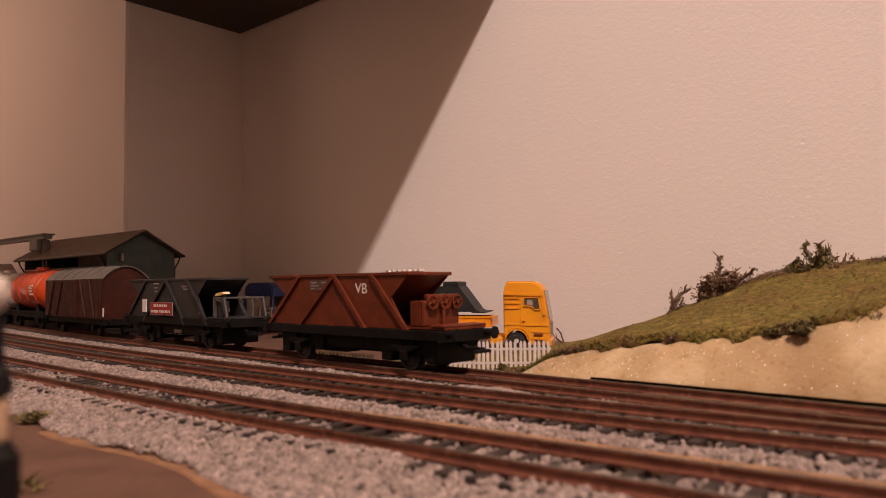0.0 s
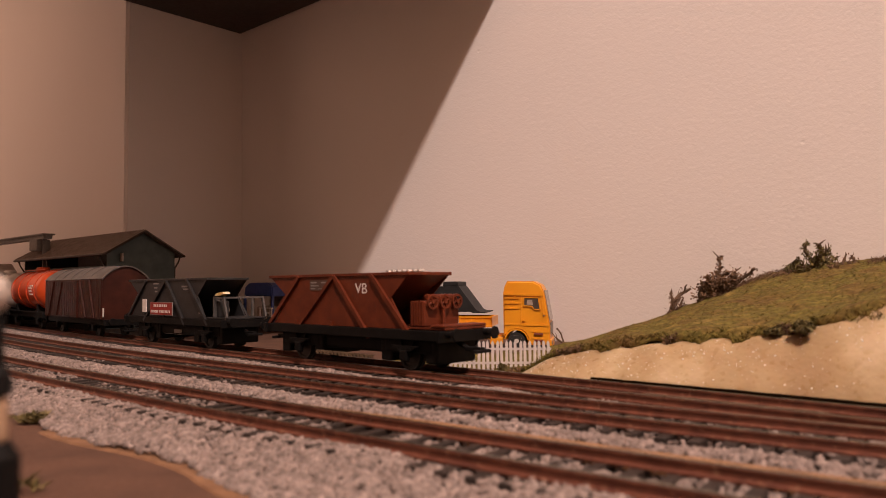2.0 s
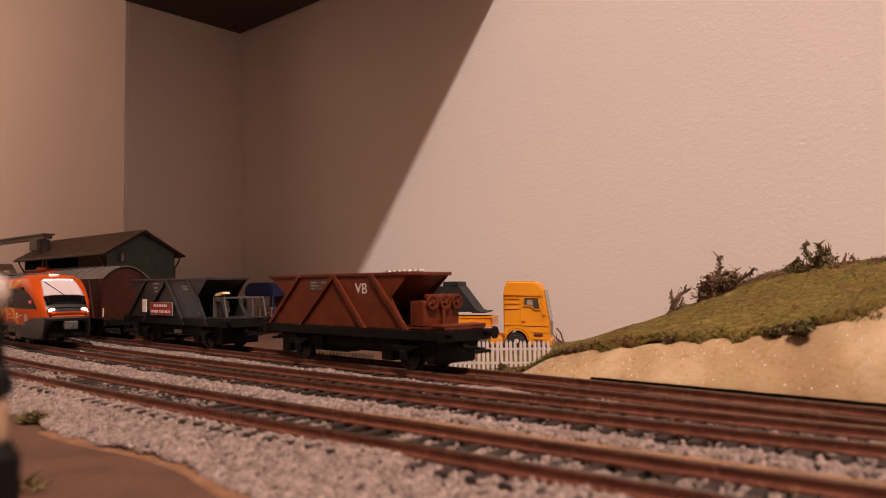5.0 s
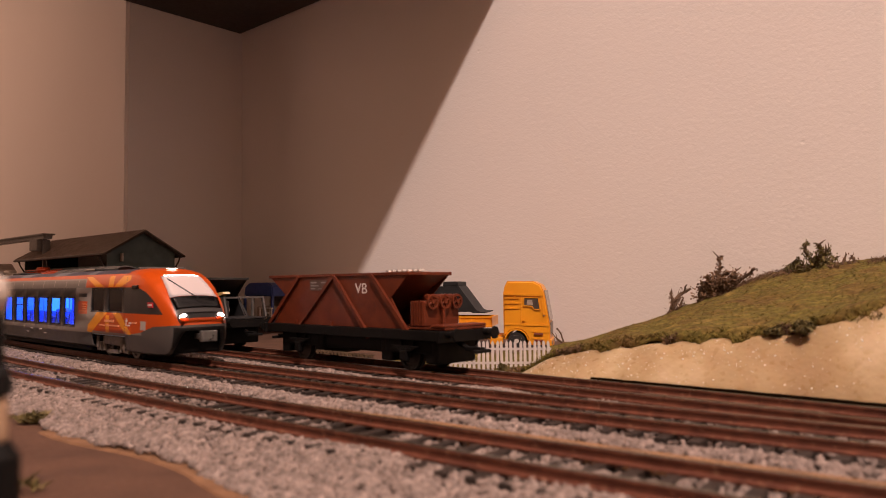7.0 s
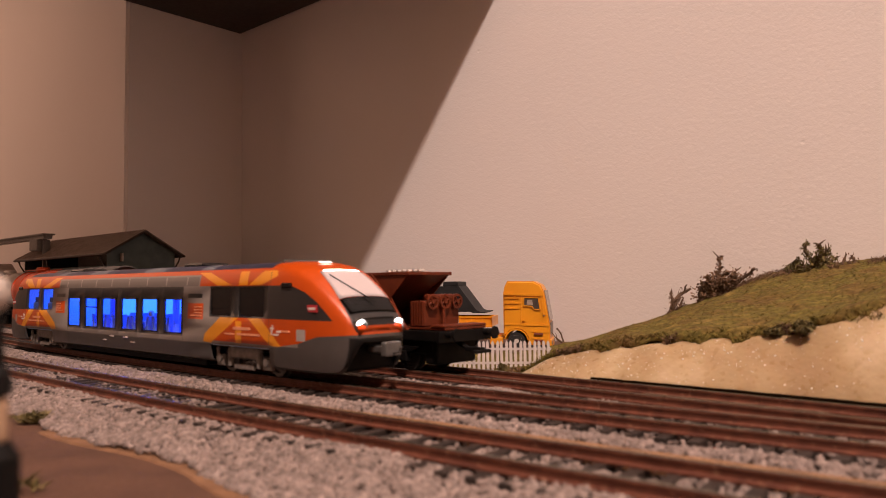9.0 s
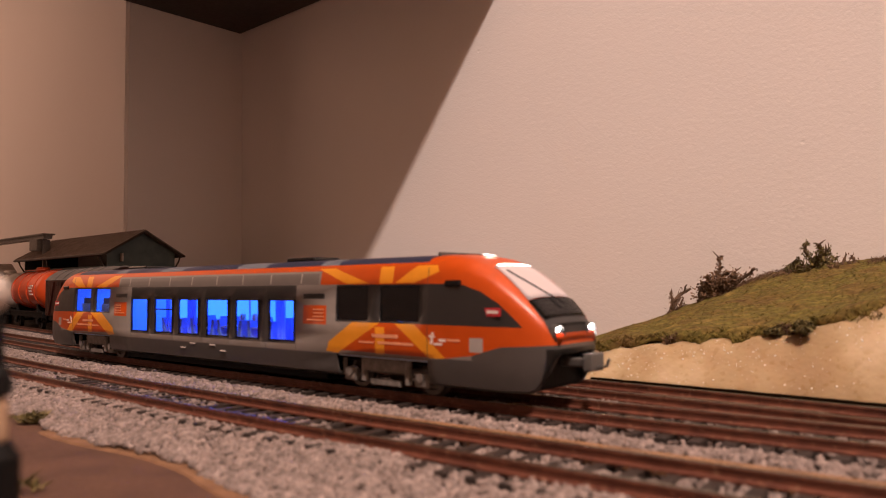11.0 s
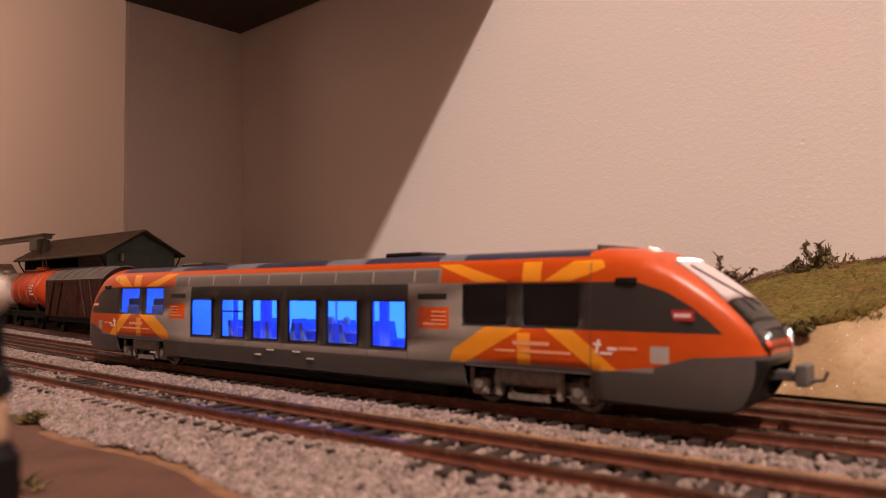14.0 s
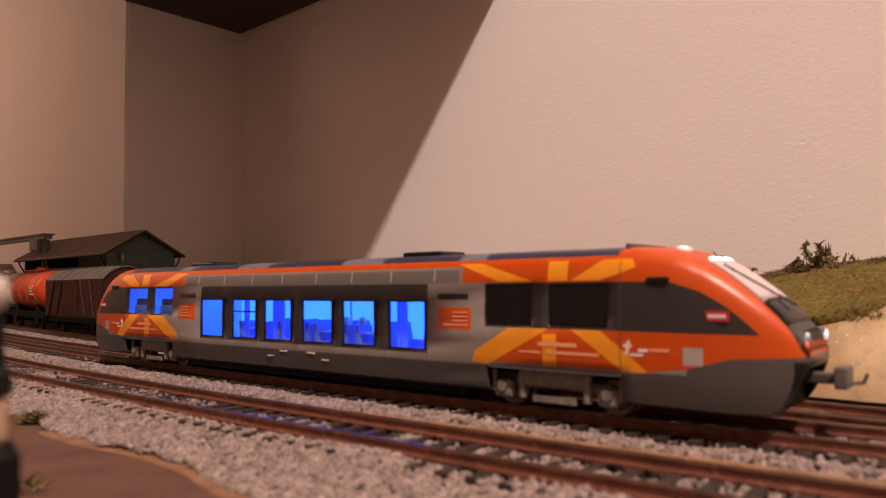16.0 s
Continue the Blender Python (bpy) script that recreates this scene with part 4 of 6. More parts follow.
def hopper_wagon(m, paint, label):
    top = empty("hopper_wagon", m, label, "goods wagon", "goods wagons on the siding")
    Y = 0.0127
    rim0, rim1, zr = -0.0652, 0.0262, 0.0362
    low0, low1, zl = -0.0620, 0.0250, 0.0136
    waist0, waist1, zw = -0.0520, 0.0165, 0.0265
    for y in (-Y, Y - 0.0007):
        bm = bmesh.new()
        prism(bm, [(rim0, zr), (waist0, zw), (low0, zl), (low1, zl), (waist1, zw), (rim1, zr)], y, y + 0.0007)
        part("side_sheet", bm, paint, top)
    for x0, x1 in ((rim0, -0.026), (rim1, -0.009)):
        bm = bmesh.new()
        sg = 1 if x1 > x0 else -1
        prism(bm, [(x0, zr), (x1, zl), (x1 + sg * 0.0008, zl), (x0 + sg * 0.0008, zr)], -Y + 0.0008, Y - 0.0008)
        part("end_sheet", bm, paint, top)
    bm = bmesh.new()
    for y in (-Y - 0.0006, Y - 0.0004):
        box(bm, rim0 - 0.0008, rim1 + 0.0008, y, y + 0.0010, zr - 0.0004, zr + 0.0010, bevel=0.0002)
    for x in (rim0 - 0.0008, rim1 - 0.0004):
        box(bm, x, x + 0.0012, -Y, Y, zr - 0.0004, zr + 0.0010, bevel=0.0002)
    part("rim", bm, paint, top)
    for a, b in (((-0.0425, zr), (-0.0652, 0.0130)), ((-0.0180, zr), (-0.0445, 0.0108)), ((-0.0178, zr), (0.0044, 0.0094)), ((0.0058, zr), (0.0285, 0.0100))):
        for y0 in (-Y - 0.0013, Y - 0.0001):
            bm = bmesh.new()
            beam(bm, a, b, 0.0017, y0, y0 + 0.0014)
            part("strut", bm, paint, top)
    for x in (-0.0445, -0.0200):
        for y0 in (-Y - 0.0008, Y):
            part("rib", boxes((x - 0.0008, x + 0.0008, y0, y0 + 0.0008, 0.0104, 0.0155)), paint, top)
    bm = bmesh.new()
    prism(bm, [(-0.030, zl), (-0.006, zl), (-0.012, 0.0045), (-0.024, 0.0045)], -0.0100, 0.0100)
    part("discharge_chute", bm, BLACK, top)
    # solid black block added to fill the dark space below the hopper
    part("brake_cylinder", boxes((-0.0345, 0.0185, -0.0104, 0.0104, 0.0030, 0.0112), bevel=0.0012), BLACK, top)
    for x in (-0.0535, -0.0310, 0.0135, 0.0365):
        part("brake_shoe", boxes((x - 0.0022, x + 0.0022, -0.0108, 0.0108, 0.0025, 0.0100), bevel=0.0006), BLACK, top)
    # brake platform with cabinet and three handwheels
    part("platform", boxes((0.0240, 0.0448, -0.0124, 0.0124, 0.0137, 0.0146), bevel=0.0002), paint, top)
    if paint is RUST:
        bm = boxes((0.0265, 0.0340, -0.0122, 0.0092, 0.0147, 0.0252), bevel=0.0006)
        box(bm, 0.0272, 0.0332, -0.0050, 0.0088, 0.0252, 0.0278, bevel=0.0008)
        for x in (0.0274, 0.0288, 0.0302, 0.0316, 0.0330):
            box(bm, x, x + 0.0005, -0.0125, -0.0121, 0.0152, 0.0252)
        part("brake_cabinet", bm, paint, top, "brown ribbed brake cabinet")
        for y in (-0.0088, -0.0014, 0.0060):
            bm = bmesh.new()
            k = 18
            rings = []
            for i in range(k):
                t = 2 * math.pi * i / k
                c = Vector((0.0355, y + 0.0027 * math.cos(t), 0.0248 + 0.0027 * math.sin(t)))
                out = Vector((0, math.cos(t), math.sin(t)))
                rings.append([bm.verts.new(c + 0.00055 * (out * math.cos(q) + Vector((1, 0, 0)) * math.sin(q))) for q in (0.8, 2.4, 4.0, 5.6)])
            for i in range(k):
                p, q = rings[i], rings[(i + 1) % k]
                for j in range(4):
                    bm.faces.new((p[j], p[(j + 1) % 4], q[(j + 1) % 4], q[j]))
            for i in range(4):
                t = math.pi * i / 2 + 0.4
                rod(bm, (0.0355, y, 0.0248), (0.0355, y + 0.0027 * math.cos(t), 0.0248 + 0.0027 * math.sin(t)), 0.0004, 5)
            rod(bm, (0.0338, y, 0.0248), (0.0362, y, 0.0248), 0.0009, 8)
            part("handwheel", bm, paint, top, "spoked brown handwheel")
        rod_bm = bmesh.new()
        rod(rod_bm, (0.0352, -0.0020, 0.0147), (0.0352, -0.0020, 0.0230), 0.0008, 6)
        part("column", rod_bm, paint, top)
        part("step_plate", boxes((0.0375, 0.0448, -0.0128, 0.0128, 0.0147, 0.0158), bevel=0.0003), paint, top)
    else:
        bm = bmesh.new()
        turned(bm, [(0.0022, 0.0215), (0.0026, 0.0221), (0.0026, 0.0310), (0.0022, 0.0316)], 14, "X", (0, -0.004, 0.0186))
        part("air_tank", bm, VAN_ROOF, top, "pale grey air tank", smooth=True)
        bm = boxes((0.0322, 0.0330, -0.0125, -0.0050, 0.0147, 0.0262), (0.0322, 0.0330, 0.0110, 0.0125, 0.0147, 0.0262), (0.0322, 0.0420, -0.0125, -0.0118, 0.0252, 0.0262), (0.0322, 0.0420, 0.0118, 0.0125, 0.0252, 0.0262), (0.0412, 0.0420, -0.0125, 0.0125, 0.0252, 0.0262))
        beam(bm, (0.0416, 0.0258), (0.0446, 0.0146), 0.0014, -0.0125, -0.0115)
        beam(bm, (0.0416, 0.0258), (0.0446, 0.0146), 0.0014, 0.0115, 0.0125)
        part("platform_rail", bm, GREY_RAIL, top, "grey platform rail frame")
        part("brake_box", boxes((0.0332, 0.0362, -0.0110, -0.0050, 0.0147, 0.0240), bevel=0.0005), paint, top)
        bm = bmesh.new()
        prism(bm, [(0.0295, 0.0268), (0.0310, 0.0282), (0.0375, 0.0290), (0.0385, 0.0278), (0.0330, 0.0266)], -0.0100, -0.0060)
        part("load_scrap", bm, surface("yellowed_paper_white", (0.55, 0.36, 0.08), (0.74, 0.66, 0.52), 0.6, scale=200), top, "pale yellow scrap on the rail")
    return top


def settle(top, k):
    """Bring a hopper's upper works to their true proportions and put the running gear under them."""
    for ob in top.children:
        ob.matrix_basis = Matrix.Translation((0, 0, 0.0029)) @ Matrix.Diagonal((k, 0.88 * k, 0.887, 1)) @ ob.matrix_basis
    # black blocks added round the axles to make the underside a dark mass
    for x in (-0.0420 * k, 0.0250 * k):
        bm = boxes((x - 0.0125, x + 0.0125, -0.0104, 0.0104, 0.0062, 0.0118), (x - 0.0150, x - 0.0088, -0.0102, 0.0102, 0.0028, 0.0112), (x + 0.0088, x + 0.0150, -0.0102, 0.0102, 0.0028, 0.0112), bevel=0.0007)
        part("brake_gear", bm, BLACK, top)
    running_gear(top, (-0.0420 * k, 0.0250 * k), (-0.0660 * k, 0.0440 * k), 0.0148)


vb = hopper_wagon(on_siding(-0.0678, 0.067), RUST, "brown model hopper wagon with diagonal struts and white letters")
lettering("VB", 0.0064, Matrix.Translation((-0.0008, -0.01282, 0.0302)) @ FACE, WHITE_PRINT, vb)
bm = boxes((-0.0348, -0.0228, -0.01295, -0.01270, 0.0296, 0.0344))
part("data_plate", bm, surface("brown_data_plate", (0.06, 0.032, 0.022), (0.09, 0.05, 0.036), 0.5), vb, "dark data plate with grey writing")
for x0, x1, z0, z1 in ((-0.0340, -0.0300, 0.0330, 0.0336), (-0.0340, -0.0285, 0.0315, 0.0321), (-0.0340, -0.0312, 0.0302, 0.0308), (-0.0290, -0.0240, 0.0302, 0.0305), (-0.0268, -0.0236, 0.0330, 0.0336)):
    part("writing_bar", boxes((x0, x1, -0.01305, -0.01292, z0, z1)), PALE_PRINT, vb)

gray = hopper_wagon(on_siding(-0.2195, 0.067), SLATE, "dark grey model hopper wagon with a red name plate")
part("name_plate", boxes((-0.03350, -0.00751, -0.01490, -0.01420, 0.01500, 0.02251)), RED_PLATE, gray, "red plate with pale illegible lettering")
part("plate_rim", boxes((-0.03386, -0.00716, -0.01488, -0.01430, 0.02251, 0.02274), (-0.03386, -0.00716, -0.01488, -0.01430, 0.01476, 0.01500), (-0.03386, -0.03350, -0.01488, -0.01430, 0.01500, 0.02251), (-0.00751, -0.00716, -0.01488, -0.01430, 0.01500, 0.02251)), PALE_PRINT, gray)
for x0, x1, z0, z1 in ((-0.02905, -0.01250, 0.01982, 0.02140), (-0.03225, -0.02335, 0.01618, 0.01776), (-0.02193, -0.00894, 0.01618, 0.01776)):
    k = 8
    for i in range(k):
        w = (x1 - x0) / k
        part("writing_bar", boxes((x0 + i * w, x0 + (i + 0.5) * w, -0.01505, -0.01485, z0, z1)), WHITE_PRINT, gray)
part("label_card", boxes((-0.0465, -0.0420, -0.01350, -0.01280, 0.0162, 0.0245)), WHITE_PRINT, gray, "white label card")
for x0, x1, z in ((-0.0340, -0.0270, 0.0338), (-0.0330, -0.0290, 0.0312), (-0.0320, -0.0275, 0.0288), (-0.0005, 0.0080, 0.0318), (0.0010, 0.0070, 0.0302), (0.0180, 0.0225, 0.0162)):
    part("writing_bar", boxes((x0, x1, -0.01282, -0.01260, z, z + 0.0009)), PALE_PRINT, gray)

bm = boxes((-0.0250, -0.0050, -0.0100, -0.0086, 0.0030, 0.0036), (-0.0120, -0.0040, -0.0110, -0.0095, 0.0040, 0.0062), bevel=0.0002)
part("discharge_lever", bm, PALE_PRINT, gray, "pale grey discharge lever")
settle(vb, 0.986)
settle(gray, 1.028)
bm = boxes((-0.0300, 0.0060, -0.0112, -0.0104, 0.0040, 0.0046))
for i in range(15):
    box(bm, -0.0296 + i * 0.0024, -0.0285 + i * 0.0024, -0.0114, -0.0103, 0.0032, 0.0046)
part("brake_rigging", bm, surface("dull_tan_brake_bar", (0.10, 0.065, 0.040), (0.17, 0.115, 0.070), 0.6), vb, "tan ribbed brake bar")


def covered_van(m):
    top = empty("covered_van", m, "red-brown model van with planked sides and arched grey roof", "goods wagon", "goods wagons on the siding")
    H, Y = 0.058, 0.0142
    part("body", boxes((-H, H, -Y, Y, 0.0112, 0.0372)), OXIDE, top)
    bm = bmesh.new()
    n = 27
    for i in range(n):
        x0 = -H + 2 * H * i / n
        for y in (-Y - 0.0007, Y - 0.0001):
            box(bm, x0 + 0.00035, x0 + 2 * H / n - 0.00035, y, y + 0.0008, 0.0118, 0.0368)
    tagged(part("planks", bm, OXIDE, top), kind="stuff")
    bm = bmesh.new()
    k = 14
    arch = [(-Y - 0.0006 + (2 * Y + 0.0012) * i / k, 0.0372 + 0.0083 * math.sin(math.pi * i / k) ** 0.8) for i in range(k + 1)]
    bm.free()
    for x in (-H, H - 0.0008):
        bm = bmesh.new()
        vs = [bm.verts.new((x, y * 0.96, z - 0.0006)) for y, z in arch]
        ws = [bm.verts.new((x + 0.0008, y * 0.96, z - 0.0006)) for y, z in arch]
        bm.faces.new(vs)
        bm.faces.new(ws[::-1])
        part("gable", bm, OXIDE, top)
    bm = bmesh.new()
    rows = []
    for x in (-H - 0.0012, H + 0.0012):
        rows.append(([bm.verts.new((x, y, z)) for y, z in arch], [bm.verts.new((x, y * 0.975, z - 0.0007)) for y, z in arch]))
    (a, b), (c, d) = rows
    for i in range(k):
        bm.faces.new((a[i], c[i], c[i + 1], a[i + 1]))
        bm.faces.new((b[i + 1], d[i + 1], d[i], b[i]))
        bm.faces.new((a[i], a[i + 1], b[i + 1], b[i]))
        bm.faces.new((c[i + 1], c[i], d[i], d[i + 1]))
    bm.faces.new((a[0], b[0], d[0], c[0]))
    bm.faces.new((a[k], c[k], d[k], b[k]))
    part("roof", bm, VAN_ROOF, top, "arched grey roof", smooth=False)
    for x in (-0.036, -0.018, 0.0, 0.018, 0.036):
        rib = bmesh.new()
        for (y0, z0), (y1, z1) in zip(arch, arch[1:]):
            rod(rib, (x, y0, z0 + 0.0002), (x, y1, z1 + 0.0002), 0.0003, 4)
        part("roof_rib", rib, VAN_ROOF, top)
    for a, b in (((0.018, 0.0365), (0.030, 0.0120)), ((-0.018, 0.0365), (-0.030, 0.0120)), ((0.036, 0.0365), (0.046, 0.0120)), ((-0.036, 0.0365), (-0.048, 0.0120))):
        bm = bmesh.new()
        beam(bm, a, b, 0.0012, -Y - 0.0016, -Y - 0.0006)
        part("strut", bm, OXIDE, top)
    door = part("door", boxes((-0.0145, 0.0145, -Y - 0.0011, -Y - 0.0005, 0.0125, 0.0352)), OXIDE, top)
    for i in range(7):
        x0 = -0.0145 + i * 0.0290 / 7
        part("plank", boxes((x0 + 0.0003, x0 + 0.0038, -Y - 0.0016, -Y - 0.0010, 0.0127, 0.0350)), OXIDE, door)
    for z in (0.0354, 0.0116):
        part("door_rail", boxes((-0.030, 0.0145, -Y - 0.0016, -Y - 0.0006, z, z + 0.0008)), OXIDE, top)
    part("end_lamp_iron", boxes((H + 0.0003, H + 0.0012, -0.0142, -0.0134, 0.0130, 0.0185)), SILVER, top)
    running_gear(top, (-0.037, 0.037), (-0.0590, 0.0590), 0.0112)


covered_van(on_siding(-0.3835, 0.074))


def tank_wagon(m, label, paint, s=1.0):
    top = empty("tank_wagon", m, label, "goods wagon", "goods wagons on the siding")
    bm = bmesh.new()
    turned(bm, [(0.0030, -0.048), (0.0100, -0.0472), (0.0140, -0.0445), (0.0152, -0.041), (0.0152, 0.041), (0.0140, 0.0445), (0.0100, 0.0472), (0.0030, 0.048)], 28, "X", (0, 0, 0.0300))
    part("barrel", bm, paint, top, smooth=True)
    for x in (-0.036, -0.012, 0.012, 0.036):
        bm = bmesh.new()
        turned(bm, [(0.0150, x - 0.0009), (0.0158, x - 0.0008), (0.0158, x + 0.0008), (0.0150, x + 0.0009)], 28, "X", (0, 0, 0.0300))
        part("band", bm, paint, top)
    bm = bmesh.new()
    turned(bm, [(0.0052, 0.0445), (0.0052, 0.0478), (0.0044, 0.0488), (0.0010, 0.0490)], 16, "Z")
    part("dome", bm, paint, top)
    part("walkway", boxes((-0.030, 0.030, -0.0065, -0.0055, 0.0462, 0.0468), (-0.030, 0.030, 0.0055, 0.0065, 0.0462, 0.0468)), paint, top)
    for x in (-0.032, 0.032):
        bm = bmesh.new()
        prism(bm, [(x - 0.003, 0.0125), (x + 0.003, 0.0125), (x + 0.002, 0.0190), (x - 0.002, 0.0190)], -0.0120, 0.0120)
        part("saddle", bm, BLACK, top)
    part("platform", boxes((-0.054, 0.054, -0.0135, 0.0135, 0.0126, 0.0134)), BLACK, top)
    for x0, z0 in ((0.0200, 0.0312), (0.0205, 0.0288), (0.0230, 0.0264), (0.0235, 0.0330)):
        part("writing_bar", boxes((x0, x0 + 0.0075, -0.01545, -0.0148, z0, z0 + 0.0012)), WHITE_PRINT, top)
    running_gear(top, (-0.034, 0.034), (-0.0540, 0.0540), 0.0126)


tank_wagon(on_siding(-0.5090, 0.068), "bright orange model tank wagon with white writing", TANK_ORANGE)
tank_wagon(on_siding(-0.6330, 0.068), "white model tank wagon behind the orange one", surface("white_tank_paint", (0.55, 0.52, 0.49), (0.64, 0.61, 0.58), 0.4, scale=120))

# a silver strip lying over the far rim of the brown wagon
lightbar = empty("silver_strip", on_siding(-0.0678, 0.067) @ Matrix.Translation((-0.0067, 0.0105, 0.0361)), "thin silver metal strip lying on the brown wagon's rim", "metal strip")
bm = boxes((-0.0030, 0.0200, -0.0012, 0.0012, 0.0000, 0.0006))
for i in range(7):
    box(bm, -0.0020 + i * 0.0031, -0.0008 + i * 0.0031, -0.0016, 0.0016, 0.0006, 0.0013)
part("strip", bm, SILVER, lightbar)


# ---- lorries behind the fence ----
CAB_YELLOW = surface("orange_yellow_cab_paint", (0.66, 0.26, 0.012), (0.74, 0.31, 0.016), 0.32, scale=90, fine=1500, bump=0.04)
CAB_GLASS = surface("cab_window_glass", (0.060, 0.048, 0.042), (0.13, 0.105, 0.09), 0.10, scale=130, bump=0)
GREY_TRIM = surface("grey_cab_grille", (0.16, 0.14, 0.125), (0.22, 0.20, 0.18), 0.45)
TYRE = surface("black_rubber_tyre", (0.012, 0.011, 0.011), (0.020, 0.018, 0.017), 0.8)
BUCKET = surface("dark_grey_bucket_steel", (0.012, 0.013, 0.015), (0.026, 0.028, 0.031), 0.6, spec=0.2, scale=120)
SCREEN_GLASS = surface("grey_windscreen_plastic", (0.20, 0.165, 0.14), (0.27, 0.225, 0.19), 0.12, scale=130, bump=0)
RED_BROWN = surface("red_brown_step_paint", (0.16, 0.035, 0.012), (0.22, 0.05, 0.018), 0.5)
SEAT_GREY = surface("pale_cab_lining", (0.24, 0.20, 0.17), (0.33, 0.28, 0.24), 0.7)


def wheel(top, x, y, r, z):
    bm = bmesh.new()
    sg = -1 if y < 0 else 1
    turned(bm, [(r * 0.66, y + sg * 0.0012), (r * 0.96, y + sg * 0.0014), (r, y), (r, y - sg * 0.0030), (r * 0.5, y - sg * 0.0034)][::sg], 24, "Y", (x, 0, z))
    tyre = part("wheel", bm, TYRE, top, "black tyre with grey rim")
    bm = bmesh.new()
    turned(bm, [(0.0006, y + sg * 0.0015), (r * 0.25, y + sg * 0.0014), (r * 0.30, y + sg * 0.0004), (r * 0.60, y + sg * 0.0006), (r * 0.655, y + sg * 0.0013), (r * 0.655, y - sg * 0.002)][::sg], 20, "Y", (x, 0, z))
    part("rim", bm, surface("grey_wheel_rim", (0.46, 0.42, 0.39), (0.60, 0.56, 0.52), 0.35), tyre)


def arc(cx, cz, r, a0, a1, n=9):
    return [(cx + r * math.cos(radians(a0 + (a1 - a0) * i / n)), cz + r * math.sin(radians(a0 + (a1 - a0) * i / n))) for i in range(n + 1)]


def yellow_lorry(m):
    """A tractor cab; x forward, ground at z 0."""
    top = empty("lorry", m, "orange-yellow model lorry cab standing behind the white fence", "lorry")
    W = 0.0150
    wx, wz = -0.0062, 0.0053
    side = [(-0.0138, 0.0085), (-0.0138, 0.0330), (-0.0130, 0.0372), (-0.0114, 0.0402), (0.0040, 0.0400), (0.0082, 0.0378), (0.0102, 0.0333), (0.0126, 0.0180), (0.0132, 0.0130), (0.0132, 0.0030), (0.0015, 0.0030)] + arc(wx, wz, 0.0066, -18, 152, 8)
    bm = bmesh.new()
    f = bm.faces.new([bm.verts.new((x, -W, z)) for x, z in side])
    ext = bmesh.ops.extrude_face_region(bm, geom=[f])
    bmesh.ops.translate(bm, verts=[v for v in ext["geom"] if isinstance(v, bmesh.types.BMVert)], vec=(0, 2 * W, 0))
    bmesh.ops.recalc_face_normals(bm, faces=bm.faces[:])
    for v in bm.verts:
        if v.co.z > 0.036:
            v.co.y *= 0.95
    bmesh.ops.bevel(bm, geom=[e for e in bm.edges if abs(e.verts[0].co.y - e.verts[1].co.y) < 0.003], offset=0.0009, segments=3, affect="EDGES")
    part("cab", bm, CAB_YELLOW, top, "orange-yellow high-roof cab", smooth=True).data.set_sharp_from_angle(angle=radians(30))
    for sg in (-1, 1):
        y = sg * W
        lo, hi = sorted((y - sg * 0.0004, y + sg * 0.0001))
        glass = [(-0.0017, 0.0258), (-0.0016, 0.0305), (0.0068, 0.0304), (0.0078, 0.0236), (0.0044, 0.0236), (0.0029, 0.0255)]
        b = bmesh.new()
        prism(b, glass, lo, hi)
        window = part("side_window", b, CAB_GLASS, top, "dark side window")
        lo, hi = sorted((y - sg * 0.0002, y + sg * 0.0004))
        b = bmesh.new()
        for p, q in zip(glass, glass[1:] + glass[:1]):
            beam(b, p, q, 0.0006, lo, hi)
        part("window_frame", b, CAB_YELLOW, window)
        lo, hi = sorted((y + sg * 0.00012, y + sg * 0.00030))
        b = bmesh.new()
        prism(b, [(0.0000, 0.0262), (0.0004, 0.0292), (0.0032, 0.0292), (0.0036, 0.0262)], lo, hi)
        part("seat_back", b, SEAT_GREY, window, "pale seat seen behind the glass")
        # raised waist and roof mouldings, sleeper ribs, door edges
        lo, hi = sorted((y - sg * 0.0002, y + sg * 0.00022))
        for p, q, w in [((-0.0136, 0.0326), (0.0098, 0.0318), 0.0010), ((-0.0134, 0.0150), (0.0126, 0.0142), 0.0009), ((-0.0030, 0.0316), (-0.0034, 0.0158), 0.0004), ((0.0086, 0.0316), (0.0098, 0.0150), 0.0005), ((0.0096, 0.0205), (0.0120, 0.0205), 0.0006), ((0.0020, 0.0108), (0.0128, 0.0104), 0.0006), ((0.0020, 0.0068), (0.0128, 0.0064), 0.0006)] + [((-0.0134, 0.0302 - k * 0.0030), (-0.0044, 0.0302 - k * 0.0030), 0.0004) for k in range(3)]:
            b = bmesh.new()
            beam(b, p, q, w, lo, hi)
            part("moulding", b, CAB_YELLOW, top)
        lo, hi = sorted((y + sg * 0.0001, y + sg * 0.0009))
        part("door_handle", boxes((-0.0026, -0.0008, lo, hi, 0.0170, 0.0176), bevel=0.0002), CAB_YELLOW, top)
        part("marker_lamp", boxes((0.0096, 0.0104, lo, hi, 0.0198, 0.0204), bevel=0.0001), GREY_TRIM, top)
        for z in (0.0050, 0.0088):
            part("step", boxes((0.0040, 0.0092, lo, hi, z, z + 0.0012), bevel=0.0002), RED_BROWN, top, "dark red-brown cab step")
        wheel(top, wx, sg * 0.0140, 0.0052, wz)
        lo, hi = sorted((y - sg * 0.001, y + sg * 0.0007))
        b = bmesh.new()
        for k in range(8):
            t0, t1 = (radians(5 + 165 * j / 8) for j in (k, k + 1))
            beam(b, (wx + 0.0068 * math.cos(t0), wz + 0.0068 * math.sin(t0)), (wx + 0.0068 * math.cos(t1), wz + 0.0068 * math.sin(t1)), 0.0008, lo, hi)
